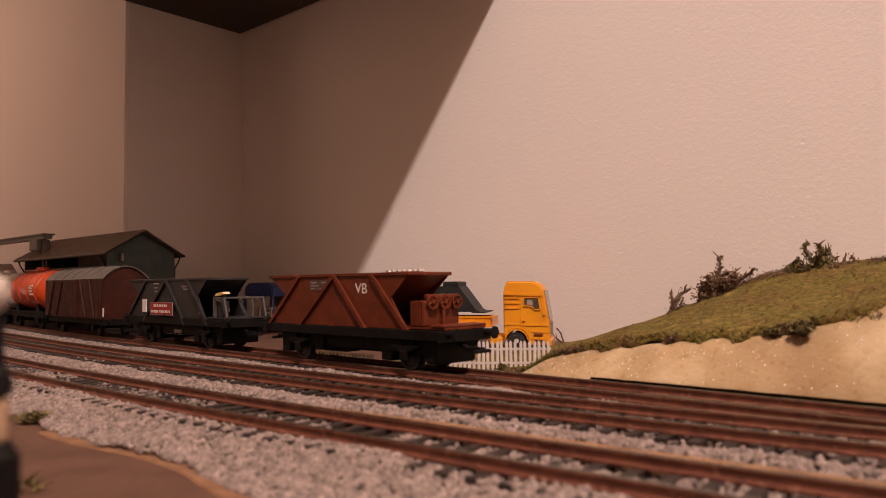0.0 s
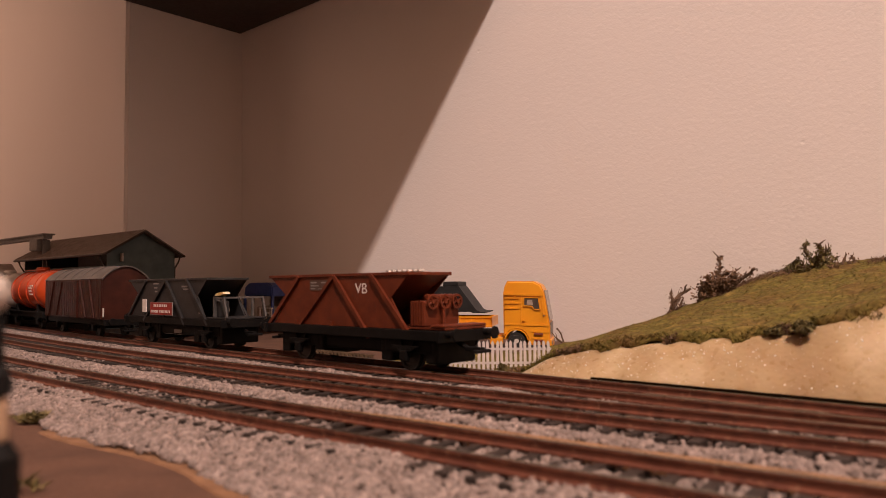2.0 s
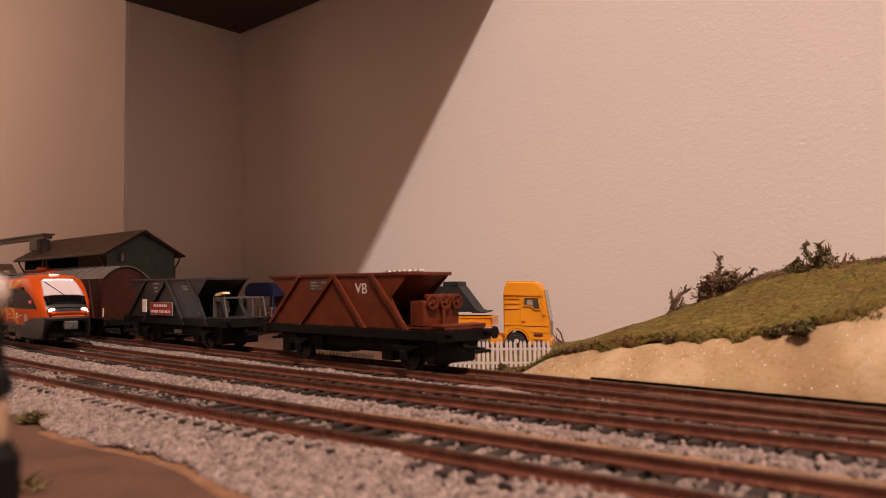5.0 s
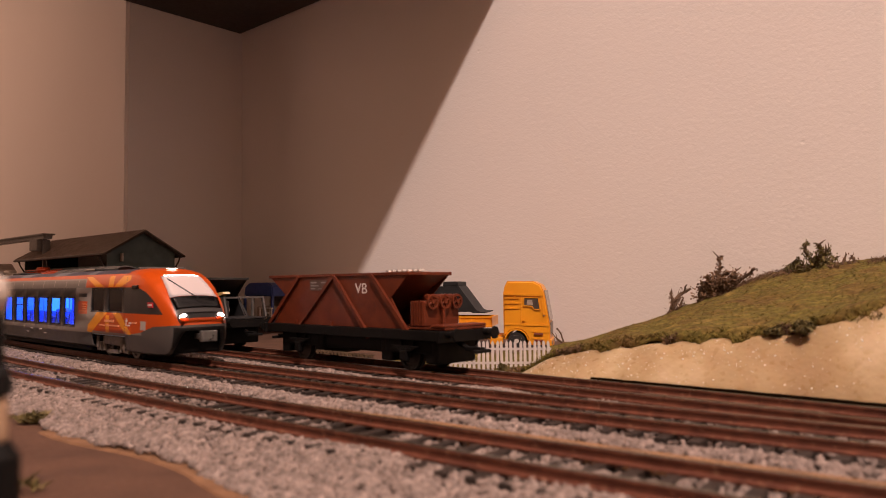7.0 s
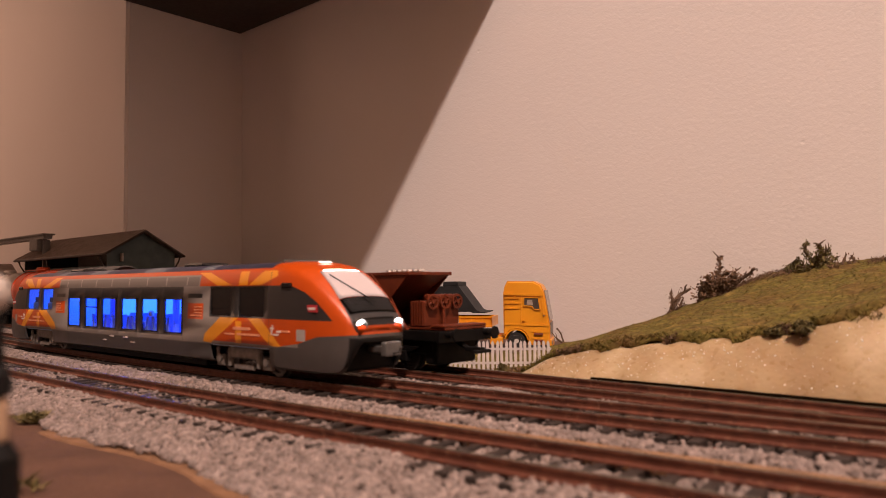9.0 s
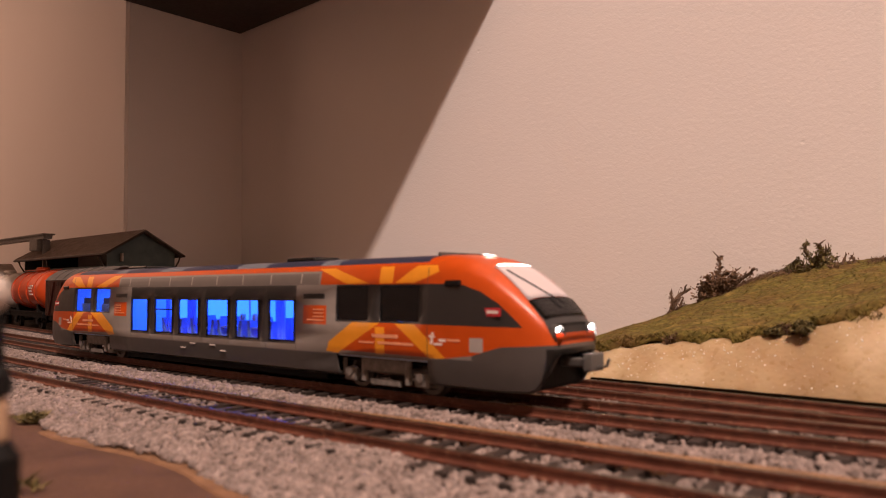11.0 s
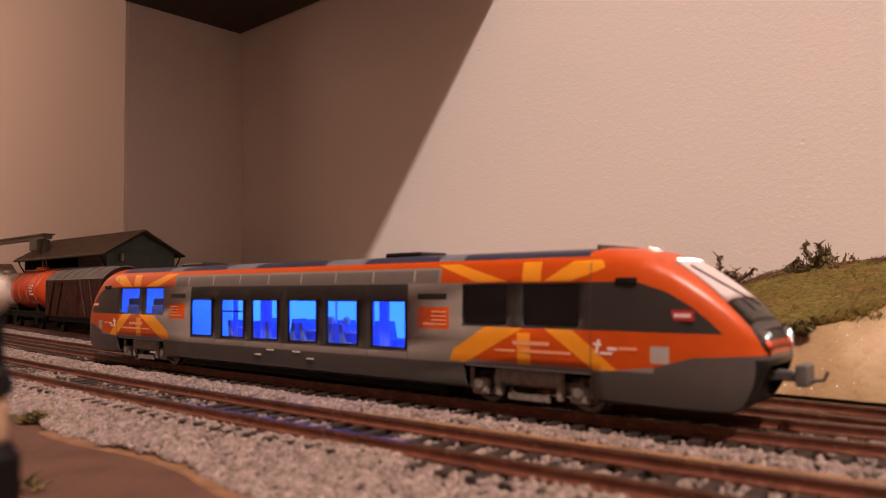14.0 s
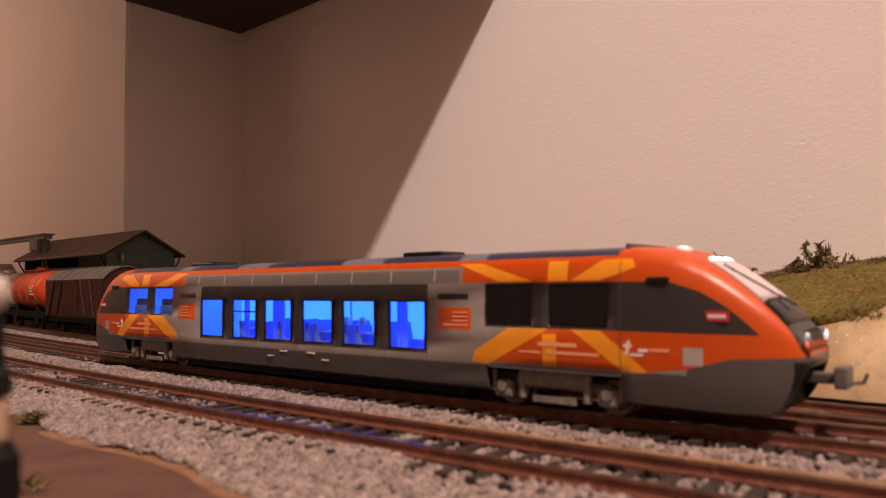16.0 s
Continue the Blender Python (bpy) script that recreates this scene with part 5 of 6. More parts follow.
        part("mudguard", b, CAB_YELLOW, top)
    bm = bmesh.new()
    a = [bm.verts.new(p) for p in ((0.0100, -0.0130, 0.0346), (0.0100, 0.0130, 0.0346), (0.0129, 0.0134, 0.0172), (0.0129, -0.0134, 0.0172))]
    b = [bm.verts.new(v.co + Vector((0.0004, 0, 0.0001))) for v in a]
    bm.faces.new(b)
    bm.faces.new(a[::-1])
    for i in range(4):
        j = (i + 1) % 4
        bm.faces.new((a[i], a[j], b[j], b[i]))
    part("windscreen", bm, SCREEN_GLASS, top, "grey windscreen")
    part("grille", boxes((0.0131, 0.0136, -0.0105, 0.0105, 0.0085, 0.0158), bevel=0.0002), GREY_TRIM, top, "grey radiator grille")
    part("bumper", boxes((0.0128, 0.0140, -0.0148, 0.0148, 0.0012, 0.0060), bevel=0.0004), CAB_YELLOW, top)
    for y in (-0.0120, 0.0120):
        part("headlight", boxes((0.0139, 0.0143, y - 0.0018, y + 0.0018, 0.0034, 0.0052), bevel=0.0002), GREY_TRIM, top)
    bm = boxes((-0.055, -0.0120, -0.0060, -0.0040, 0.0055, 0.0085), (-0.055, -0.0120, 0.0040, 0.0060, 0.0055, 0.0085), (-0.044, -0.0139, -0.0105, 0.0105, 0.0062, 0.0075))
    part("chassis", bm, CAB_YELLOW, top)
    for x in (-0.037, -0.050):
        for y in (-0.0130, 0.0130):
            wheel(top, x, y, 0.0052, wz)
    part("fuel_tank", boxes((-0.0222, -0.0142, -0.0140, -0.0125, 0.0030, 0.0075), bevel=0.0008), CAB_YELLOW, top)


LORRY = pose(0.0515, 0.440, GROUND_Z, 0, 0, -12)
yellow_lorry(LORRY)

loader = empty("wheel_loader", pose(0.0165, 0.468, GROUND_Z, 0, 0, -12), "orange model wheel loader with a raised dark grey bucket", "loader")
bm = bmesh.new()
prism(bm, [(-0.024, 0.0375), (-0.004, 0.0375), (0.0070, 0.0225), (0.0100, 0.0215), (-0.018, 0.0215), (-0.026, 0.0270)], -0.0150, 0.0150)
bk = part("bucket", bm, BUCKET, loader, "dark grey steel bucket")
bm = boxes((-0.014, -0.0045, -0.0150, 0.0150, 0.0375, 0.0405), bevel=0.0005)
part("bucket_guard", bm, BUCKET, bk)
part("bucket_edge", boxes((0.0040, 0.0130, -0.0155, 0.0155, 0.0208, 0.0216), bevel=0.0002), BUCKET, bk)
bm = boxes((-0.012, 0.0165, -0.0145, -0.0135, 0.0125, 0.0185), (-0.012, 0.0165, 0.0135, 0.0145, 0.0125, 0.0185), (0.0155, 0.0165, -0.0145, 0.0145, 0.0125, 0.0185))
for x in (-0.004, 0.003, 0.010):
    box(bm, x, x + 0.0010, -0.0150, -0.0146, 0.0125, 0.0185)
box(bm, -0.012, 0.0170, -0.0152, -0.0146, 0.0178, 0.0188)
box(bm, -0.012, 0.0170, -0.0152, -0.0146, 0.0122, 0.0131)
part("lift_frame", bm, CAB_YELLOW, loader, "orange ribbed lift frame")
part("body", boxes((-0.040, -0.010, -0.0120, 0.0120, 0.0060, 0.0205), bevel=0.001), CAB_YELLOW, loader)
part("nameplate", boxes((-0.0180, -0.0040, -0.0149, -0.0146, 0.0138, 0.0172)), WHITE_PRINT, loader)
for i in range(3):
    part("writing_bar", boxes((-0.0105 + i * 0.0021, -0.0090 + i * 0.0021, -0.01515, -0.0149, 0.0142, 0.0164)), BLACK, loader)
for x in (-0.032, -0.006):
    for y in (-0.0135, 0.0135):
        wheel(loader, x, y, 0.0075, 0.0075)

BLUE_PAINT = surface("dark_blue_cab_paint", (0.022, 0.045, 0.20), (0.032, 0.062, 0.26), 0.3)
blue = empty("blue_lorry", Matrix.Translation((-0.3043, 1.10, 0)) @ Matrix.Rotation(WALL_ANGLE, 4, "Z") @ Matrix.Translation((0.412, -0.236, GROUND_Z)), "dark blue model lorry with pale cab interior behind the wagons", "lorry")
bm = bmesh.new()
prism(bm, [(-0.024, 0.0300), (-0.022, 0.0390), (-0.016, 0.0420), (0.012, 0.0420), (0.0185, 0.0390), (0.0195, 0.0300)], -0.0145, 0.0145)
bmesh.ops.bevel(bm, geom=bm.edges[:], offset=0.0012, segments=2, affect="EDGES")
part("roof", bm, BLUE_PAINT, blue)
part("pillar", boxes((0.0175, 0.0195, -0.0145, -0.0125, 0.0080, 0.0302)), BLUE_PAINT, blue)
part("pillar", boxes((-0.0240, -0.0220, -0.0145, -0.0125, 0.0080, 0.0302)), BLUE_PAINT, blue)
part("cab_wall", boxes((-0.0235, 0.0190, 0.0130, 0.0145, 0.0080, 0.0302)), SEAT_GREY, blue)
part("seat", boxes((-0.010, 0.008, -0.0100, 0.0100, 0.0090, 0.0210), bevel=0.001), SEAT_GREY, blue)
bm = boxes((0.000, 0.0200, -0.0150, -0.0140, 0.0195, 0.0205), (0.0010, 0.0020, -0.0150, -0.0140, 0.0095, 0.0195), (0.0185, 0.0195, -0.0150, -0.0140, 0.0095, 0.0195), (0.0080, 0.0140, -0.0150, -0.0135, 0.0150, 0.0165))
part("grab_rail", bm, WHITE_PRINT, blue, "pale grab rail")
part("chassis", boxes((-0.026, 0.060, -0.0130, 0.0130, 0.0045, 0.0085), bevel=0.0005), RUST, blue)
for x in (-0.012, 0.045):
    for y in (-0.0130, 0.0130):
        wheel(blue, x, y, 0.0060, 0.0060)


# ---- white picket fence ----
FENCE = surface("white_fence_plastic", (0.50, 0.455, 0.44), (0.60, 0.55, 0.53), 0.6)
f0, f1 = Vector((0.0000, 0.3180, GROUND_Z)), Vector((0.0460, 0.3150, GROUND_Z))
fence = empty("picket_fence", Matrix.Translation(f0) @ Matrix.Rotation(math.atan2(f1.y - f0.y, f1.x - f0.x), 4, "Z"), "small white picket fence beside the lorries", "fence")
bm = bmesh.new()
prism(bm, [(-0.0006, 0), (0.0006, 0), (0.0006, 0.0133), (0, 0.0142), (-0.0006, 0.0133)], -0.0003, 0.0003)
PICKET = bpy.data.meshes.new("picket")
bm.to_mesh(PICKET)
bm.free()
PICKET.materials.append(FENCE)
rng = random.Random(4)
for i in range(23):
    ob = new("picket", PICKET)
    ob.parent = fence
    ob.matrix_local = pose(0.001 + i * 0.0020, rng.uniform(-0.0001, 0.0001), 0, 0, rng.uniform(-1.5, 1.5), 0)
for z in (0.0040, 0.0100):
    part("fence_rail", boxes((0.0, 0.0462, 0.0003, 0.0009, z, z + 0.0010)), FENCE, fence)


# ---- goods shed ----
# The yard buildings stand close to the wall; YARD maps their own plan to the layout.
YARD = Matrix.Translation((0, 0, 0.031)) @ Matrix.Scale(0.82, 4) @ Matrix.Translation((-0.3043, 1.10, -0.031)) @ Matrix.Rotation(WALL_ANGLE, 4, "Z")
SINK = -0.0086
SHED_WALL = surface("dark_green_grey_shed_boards", (0.050, 0.072, 0.070), (0.072, 0.100, 0.097), 0.7, scale=120)
SHED_ROOF = surface("brown_shed_roof", (0.19, 0.145, 0.122), (0.31, 0.245, 0.21), 0.6, scale=140, fine=1500, bump=0.3)
SHED_TRIM = surface("dark_brown_shed_trim", (0.030, 0.020, 0.015), (0.05, 0.034, 0.026), 0.6)
shed = empty("goods_shed", YARD @ Matrix.Translation((0.159, -0.284, GROUND_Z)), "dark green wooden goods shed with a brown gable roof", "shed")
SX0, SX1, SY0, SY1, EZ, RZ = -0.105, 0.105, -0.034, 0.034, 0.0735, 0.0935
for x0, x1 in ((SX1 - 0.001, SX1), (SX0, SX0 + 0.001)):
    bm = bmesh.new()
    vs = [(SY0, 0), (SY1, 0), (SY1, EZ), (0, RZ - 0.001), (SY0, EZ)]
    a = [bm.verts.new((x0, y, z)) for y, z in vs]
    b = [bm.verts.new((x1, y, z)) for y, z in vs]
    bm.faces.new(a)
    bm.faces.new(b[::-1])
    for i in range(5):
        j = (i + 1) % 5
        bm.faces.new((a[i], a[j], b[j], b[i]))
    bmesh.ops.recalc_face_normals(bm, faces=bm.faces[:])
    part("gable_wall", bm, SHED_WALL, shed)
part("long_wall", boxes((SX0, SX1, SY0, SY0 + 0.001, 0.0, 0.0600), (SX0, SX1, SY1 - 0.001, SY1, 0.0, EZ)), SHED_WALL, shed)
slope = (RZ - EZ) / SY1
for sg in (-1, 1):
    bm = bmesh.new()
    lip = 0.0405
    pts = [(0, RZ + 0.0018), (sg * lip, RZ + 0.0018 - slope * lip), (sg * lip, RZ - slope * lip), (0, RZ)]
    a = [bm.verts.new((SX0 - 0.012, y, z)) for y, z in pts]
    b = [bm.verts.new((SX1 + 0.007, y, z)) for y, z in pts]
    bm.faces.new(a)
    bm.faces.new(b[::-1])
    for i in range(4):
        j = (i + 1) % 4
        bm.faces.new((a[i], a[j], b[j], b[i]))
    bmesh.ops.recalc_face_normals(bm, faces=bm.faces[:])
    rf = part("roof", bm, SHED_ROOF, shed, "brown corrugated roof slope")
    ribs = bmesh.new()
    for i in range(33):
        x = SX0 - 0.0115 + i * 0.0070
        p = [(0, RZ + 0.0020), (sg * lip, RZ + 0.0020 - slope * lip)]
        rod(ribs, (x, p[0][0], p[0][1]), (x, p[1][0], p[1][1]), 0.0005, 5)
    tagged(part("roof_ribs", ribs, SHED_ROOF, rf), kind="stuff")
    part("barge_board", (lambda q: (rod(q, (SX1 + 0.0075, 0, RZ + 0.0004), (SX1 + 0.0075, sg * lip, RZ + 0.0004 - slope * lip), 0.0011, 5), q)[1])(bmesh.new()), SHED_TRIM, shed)
    g = bmesh.new()
    rod(g, (SX0 - 0.012, sg * (lip + 0.0006), RZ - slope * lip + 0.0004), (SX1 + 0.007, sg * (lip + 0.0006), RZ - slope * lip + 0.0004), 0.0011, 8)
    part("gutter", g, SHED_TRIM, shed)
    d = bmesh.new()
    for x in ((SX1 - 0.002, SX0 + 0.002)):
        rod(d, (x, sg * (lip + 0.0004), RZ - slope * lip), (x, sg * (lip - 0.001), RZ - slope * lip - 0.005), 0.0008, 6)
        rod(d, (x, sg * (lip - 0.001), RZ - slope * lip - 0.005), (x, sg * (SY1 + 0.0012), RZ - slope * lip - 0.012), 0.0008, 6)
        rod(d, (x, sg * (SY1 + 0.0012), RZ - slope * lip - 0.012), (x, sg * (SY1 + 0.0012), 0.0), 0.0008, 6)
    part("downpipe", d, SHED_TRIM, shed, "dark downpipe")
part("gable_lamp", boxes((SX1 + 0.0004, SX1 + 0.0050, -0.0220, -0.0200, 0.0640, 0.0720), bevel=0.0005), SEAT_GREY, shed)
part("loading_post", boxes((-0.020, -0.0185, SY0 - 0.0085, SY0 - 0.0070, 0.0, 0.0690)), SHED_TRIM, shed)
part("foundation", boxes((SX0 - 0.001, SX1 + 0.001, SY0 - 0.017, SY1 + 0.001, SINK, -0.0001)), SHED_TRIM, shed)
part("loading_dock", boxes((SX0, SX1, SY0 - 0.0160, SY0 - 0.0002, 0.0, 0.0120), bevel=0.0005), SHED_TRIM, shed)

# gantry beam and a second small roof at the far end of the yard
GREY_STEEL = surface("grey_crane_steel", (0.13, 0.125, 0.12), (0.19, 0.18, 0.17), 0.5)
crane = empty("gantry_crane", YARD @ Matrix.Translation((0.100, -0.315, GROUND_Z)), "grey model gantry crane beam over the yard", "crane")
part("beam", boxes((-0.260, 0.012, -0.0045, 0.0045, 0.0930, 0.0970), (-0.260, 0.014, -0.0065, 0.0065, 0.0970, 0.0985)), GREY_STEEL, crane)
part("trolley", boxes((-0.0220, 0.0000, -0.0070, 0.0070, 0.0805, 0.0928), bevel=0.0008), GREY_STEEL, crane)
part("post", boxes((-0.245, -0.238, -0.0040, 0.0040, SINK, 0.0930)), GREY_STEEL, crane)
part("post", boxes((0.0020, 0.0045, -0.0020, 0.0020, SINK, 0.0930)), GREY_STEEL, crane)
hut = empty("platform_hut", YARD @ Matrix.Translation((0.000, -0.330, GROUND_Z)), "small hut with a dark brown pitched roof", "hut")
part("wall", boxes((-0.030, 0.030, -0.020, 0.012, SINK, 0.0440)), SHED_WALL, hut)
bm = bmesh.new()
prism(bm, [(-0.040, 0.0440), (0.0, 0.0660), (0.040, 0.0440), (0.040, 0.0460), (0.0, 0.0685), (-0.040, 0.0460)], -0.026, 0.016)
part("roof", bm, SHED_ROOF, hut)


# ---- the hill: a foam bank with a grass mat over it ----
def table(rows, s):
    if s <= rows[0][0]:
        return rows[0][1]
    for (a, u), (b, v) in zip(rows, rows[1:]):
        if s <= b:
            f = (s - a) / (b - a)
            f = f * f * (3 - 2 * f) * 0.5 + f * 0.5
            return u + (v - u) * f
    return rows[-1][1]


EDGE_Z = ((-0.060, -0.0080), (-0.030, -0.0050), (-0.012, 0.0040), (0.0135, 0.0092), (0.0365, 0.0117), (0.0565, 0.0138), (0.0755, 0.0158), (0.0840, 0.0182), (0.1035, 0.0243), (0.16, 0.0330), (0.40, 0.040))
CREST_Z = ((-0.120, -0.0110), (-0.100, -0.0090), (-0.086, -0.0055), (-0.070, -0.0012), (-0.054, 0.0032), (-0.035, 0.0091), (-0.023, 0.0138), (-0.007, 0.0182), (0.012, 0.0255), (0.025, 0.0312), (0.037, 0.0346), (0.051, 0.0371), (0.072, 0.0396), (0.090, 0.0403), (0.20, 0.0470), (0.40, 0.050))
FOOT_O, EDGE_O, CREST_O = 0.0665, 0.0860, 0.22


def hill_z(s, o):
    ez, cz = table(EDGE_Z, s), table(CREST_Z, s)
    if o < EDGE_O:
        f = max(0.0, (o - FOOT_O) / (EDGE_O - FOOT_O))
        return GROUND_Z + (ez - GROUND_Z) * f ** 0.62
    if o < CREST_O:
        f = (o - EDGE_O) / (CREST_O - EDGE_O)
        return ez + (cz - ez) * f ** 1.5
    return cz - (o - CREST_O) * 0.16


def lumps(s, o, k):
    return noise.noise((s * 40, o * 40, k)) * 0.0011 + noise.noise((s * 140, o * 140, k)) * 0.0006


def sheet(name, s0, s1, ns, os, height, mat, thick, smooth=True):
    bm = bmesh.new()
    rows = []
    for i in range(ns + 1):
        s = s0 + (s1 - s0) * i / ns
        rows.append([bm.verts.new(along(s, o, height(s, o))[0]) for o in os])
    for a, b in zip(rows, rows[1:]):
        for j in range(len(os) - 1):
            bm.faces.new((a[j], b[j], b[j + 1], a[j + 1]))
    bmesh.ops.recalc_face_normals(bm, faces=bm.faces[:])
    up = sum(f.normal.z for f in bm.faces)
    if up < 0:
        bmesh.ops.reverse_faces(bm, faces=bm.faces[:])
    ob = mesh_object(name, bm, mat, smooth=smooth)
    if thick:
        md = ob.modifiers.new("thick", "SOLIDIFY")
        md.thickness, md.offset = thick, -1
    return ob


def foam_material():
    """Cut insulating foam: creamy yellow, closed shiny cells with tiny glints."""
    m, nd, ln, bsdf = material("yellow_foam")
    co = nd.new("ShaderNodeTexCoord")
    big = nd.new("ShaderNodeTexNoise")
    big.inputs["Scale"].default_value, big.inputs["Detail"].default_value = 38, 3
    cell = nd.new("ShaderNodeTexVoronoi")
    cell.inputs["Scale"].default_value = 600
    tiny = nd.new("ShaderNodeTexNoise")
    tiny.inputs["Scale"].default_value, tiny.inputs["Detail"].default_value = 420, 4
    for t in (big, cell, tiny):
        ln.new(co.outputs["Object"], t.inputs["Vector"])
    r = nd.new("ShaderNodeValToRGB")
    r.color_ramp.elements[0].position, r.color_ramp.elements[1].position = 0.32, 0.72
    r.color_ramp.elements[0].color, r.color_ramp.elements[1].color = (0.33, 0.222, 0.118, 1), (0.58, 0.460, 0.300, 1)
    r.color_ramp.elements.new(0.5).color = (0.41, 0.298, 0.165, 1)
    ln.new(big.outputs["Fac"], r.inputs["Fac"])
    ln.new(r.outputs["Color"], bsdf.inputs["Base Color"])
    bsdf.inputs["Subsurface Weight"].default_value = 0.3
    bsdf.inputs["Subsurface Radius"].default_value = (0.004, 0.002, 0.001)
    rr = nd.new("ShaderNodeMapRange")
    rr.inputs["From Min"].default_value, rr.inputs["From Max"].default_value = 0.35, 0.65
    rr.inputs["To Min"].default_value, rr.inputs["To Max"].default_value = 0.22, 0.6
    ln.new(tiny.outputs["Fac"], rr.inputs["Value"])
    ln.new(rr.outputs["Result"], bsdf.inputs["Roughness"])
    ad = nd.new("ShaderNodeMath")
    ad.operation = "ADD"
    ln.new(cell.outputs["Distance"], ad.inputs[0])
    ln.new(tiny.outputs["Fac"], ad.inputs[1])
    bp = nd.new("ShaderNodeBump")
    bp.inputs["Strength"].default_value, bp.inputs["Distance"].default_value = 0.16, 0.0005
    ln.new(ad.outputs["Value"], bp.inputs["Height"])
    ln.new(bp.outputs["Normal"], bsdf.inputs["Normal"])
    return m


FOAM = foam_material()
def grass_material(name, k):
    """Flock in patches of brown, olive, green and straw."""
    m, nd, ln, bsdf = material(name)
    co = nd.new("ShaderNodeTexCoord")
    n1 = nd.new("ShaderNodeTexNoise")
    n1.inputs["Scale"].default_value, n1.inputs["Detail"].default_value, n1.inputs["Roughness"].default_value = 55, 8, 0.68
    n2 = nd.new("ShaderNodeTexNoise")
    n2.inputs["Scale"].default_value, n2.inputs["Detail"].default_value = 420, 4
    for t in (n1, n2):
        ln.new(co.outputs["Object"], t.inputs["Vector"])
    r = nd.new("ShaderNodeValToRGB")
    e = r.color_ramp.elements
    e[0].position, e[1].position = 0.28, 0.74
    e[0].color, e[1].color = (0.085 * k, 0.048 * k, 0.020 * k, 1), (0.22 * k, 0.155 * k, 0.050 * k, 1)
    for at, c in ((0.40, (0.125, 0.083, 0.026)), (0.47, (0.128, 0.092, 0.026)), (0.54, (0.112, 0.094, 0.023)), (0.62, (0.160, 0.118, 0.034))):
        e.new(at).color = tuple(v * k for v in c) + (1,)
    ln.new(n1.outputs["Fac"], r.inputs["Fac"])
    hv = nd.new("ShaderNodeHueSaturation")
    mr = nd.new("ShaderNodeMapRange")
    mr.inputs["From Min"].default_value, mr.inputs["From Max"].default_value = 0.3, 0.7
    mr.inputs["To Min"].default_value, mr.inputs["To Max"].default_value = 0.58, 1.42
    ln.new(n2.outputs["Fac"], mr.inputs["Value"])
    ln.new(mr.outputs["Result"], hv.inputs["Value"])
    ln.new(r.outputs["Color"], hv.inputs["Color"])
    ln.new(hv.outputs["Color"], bsdf.inputs["Base Color"])
    bsdf.inputs["Roughness"].default_value = 0.95
    bsdf.inputs["Specular IOR Level"].default_value = 0.15
    bp = nd.new("ShaderNodeBump")
    bp.inputs["Strength"].default_value, bp.inputs["Distance"].default_value = 0.8, 0.0008
    ln.new(n2.outputs["Fac"], bp.inputs["Height"])
    ln.new(bp.outputs["Normal"], bsdf.inputs["Normal"])
    return m


GRASS = grass_material("olive_grass_flock", 1.0)
BLADE = grass_material("olive_grass_fibres", 1.12)
DEEP_GREEN = surface("dark_green_foliage", (0.085, 0.070, 0.022), (0.165, 0.128, 0.044), 0.85, scale=200, fine=900, bump=0, per_island=0.4)
TWIG = surface("brown_twig_bark", (0.075, 0.044, 0.026), (0.145, 0.088, 0.052), 0.85, scale=300, fine=2000, bump=0.4)

face_os = [FOOT_O + (EDGE_O - FOOT_O) * i / 14 for i in range(15)] + [EDGE_O + 0.006 * i for i in range(1, 4)]
foam = sheet("foam_bank", -0.055, 0.36, 170, face_os, lambda s, o: hill_z(s, o) + (lumps(s, o, 3.0) * 0.9 + 0.0016 * noise.noise((s * 22, o * 10, 8)) if o > FOOT_O + 0.001 else 0) - 0.0019 * min(1.0, max(0.0, (o - EDGE_O + 0.002) / 0.003)), FOAM, 0.0)
set_structure(foam, "creamy yellow shiny foam bank below the grass", "embankment")


def mat_edge(s):
    return EDGE_O - 0.0024 + 0.0034 * noise.noise((s * 55, 0.0, 4.0)) + 0.0024 * noise.noise((s * 160, 0.0, 6.0)) + 0.0012 * noise.noise((s * 520, 0.0, 2.0))


def grass_sheet():
    bm = bmesh.new()
    rows = []
    ns, no = 420, 90
    for i in range(ns + 1):
        s = -0.125 + 0.485 * i / ns
        e = mat_edge(s)
        row = []
        for j in range(no + 1):
            o = e + (0.265 - e) * (j / no) ** 1.3
            z = hill_z(s, o) + 0.0004 + 0.0007 * min(1, j / 5) + lumps(s, o, 1.0) * 1.4 + 0.0009 * noise.noise((s * 420, o * 420, 5.0))
            if j == 0:
                z -= 0.0012
            row.append(bm.verts.new(along(s, o, z)[0]))
        low = bm.verts.new(along(s, e + 0.0004, hill_z(s, e) - 0.0012)[0])
        rows.append([low] + row)
    for a, b in zip(rows, rows[1:]):
        for j in range(len(a) - 1):
            bm.faces.new((a[j], b[j], b[j + 1], a[j + 1]))
    return bm


grass_hill = mesh_object("grass_mat", grass_sheet(), GRASS, smooth=True)
set_structure(grass_hill, "olive green grass mat covering the hill", "ground")


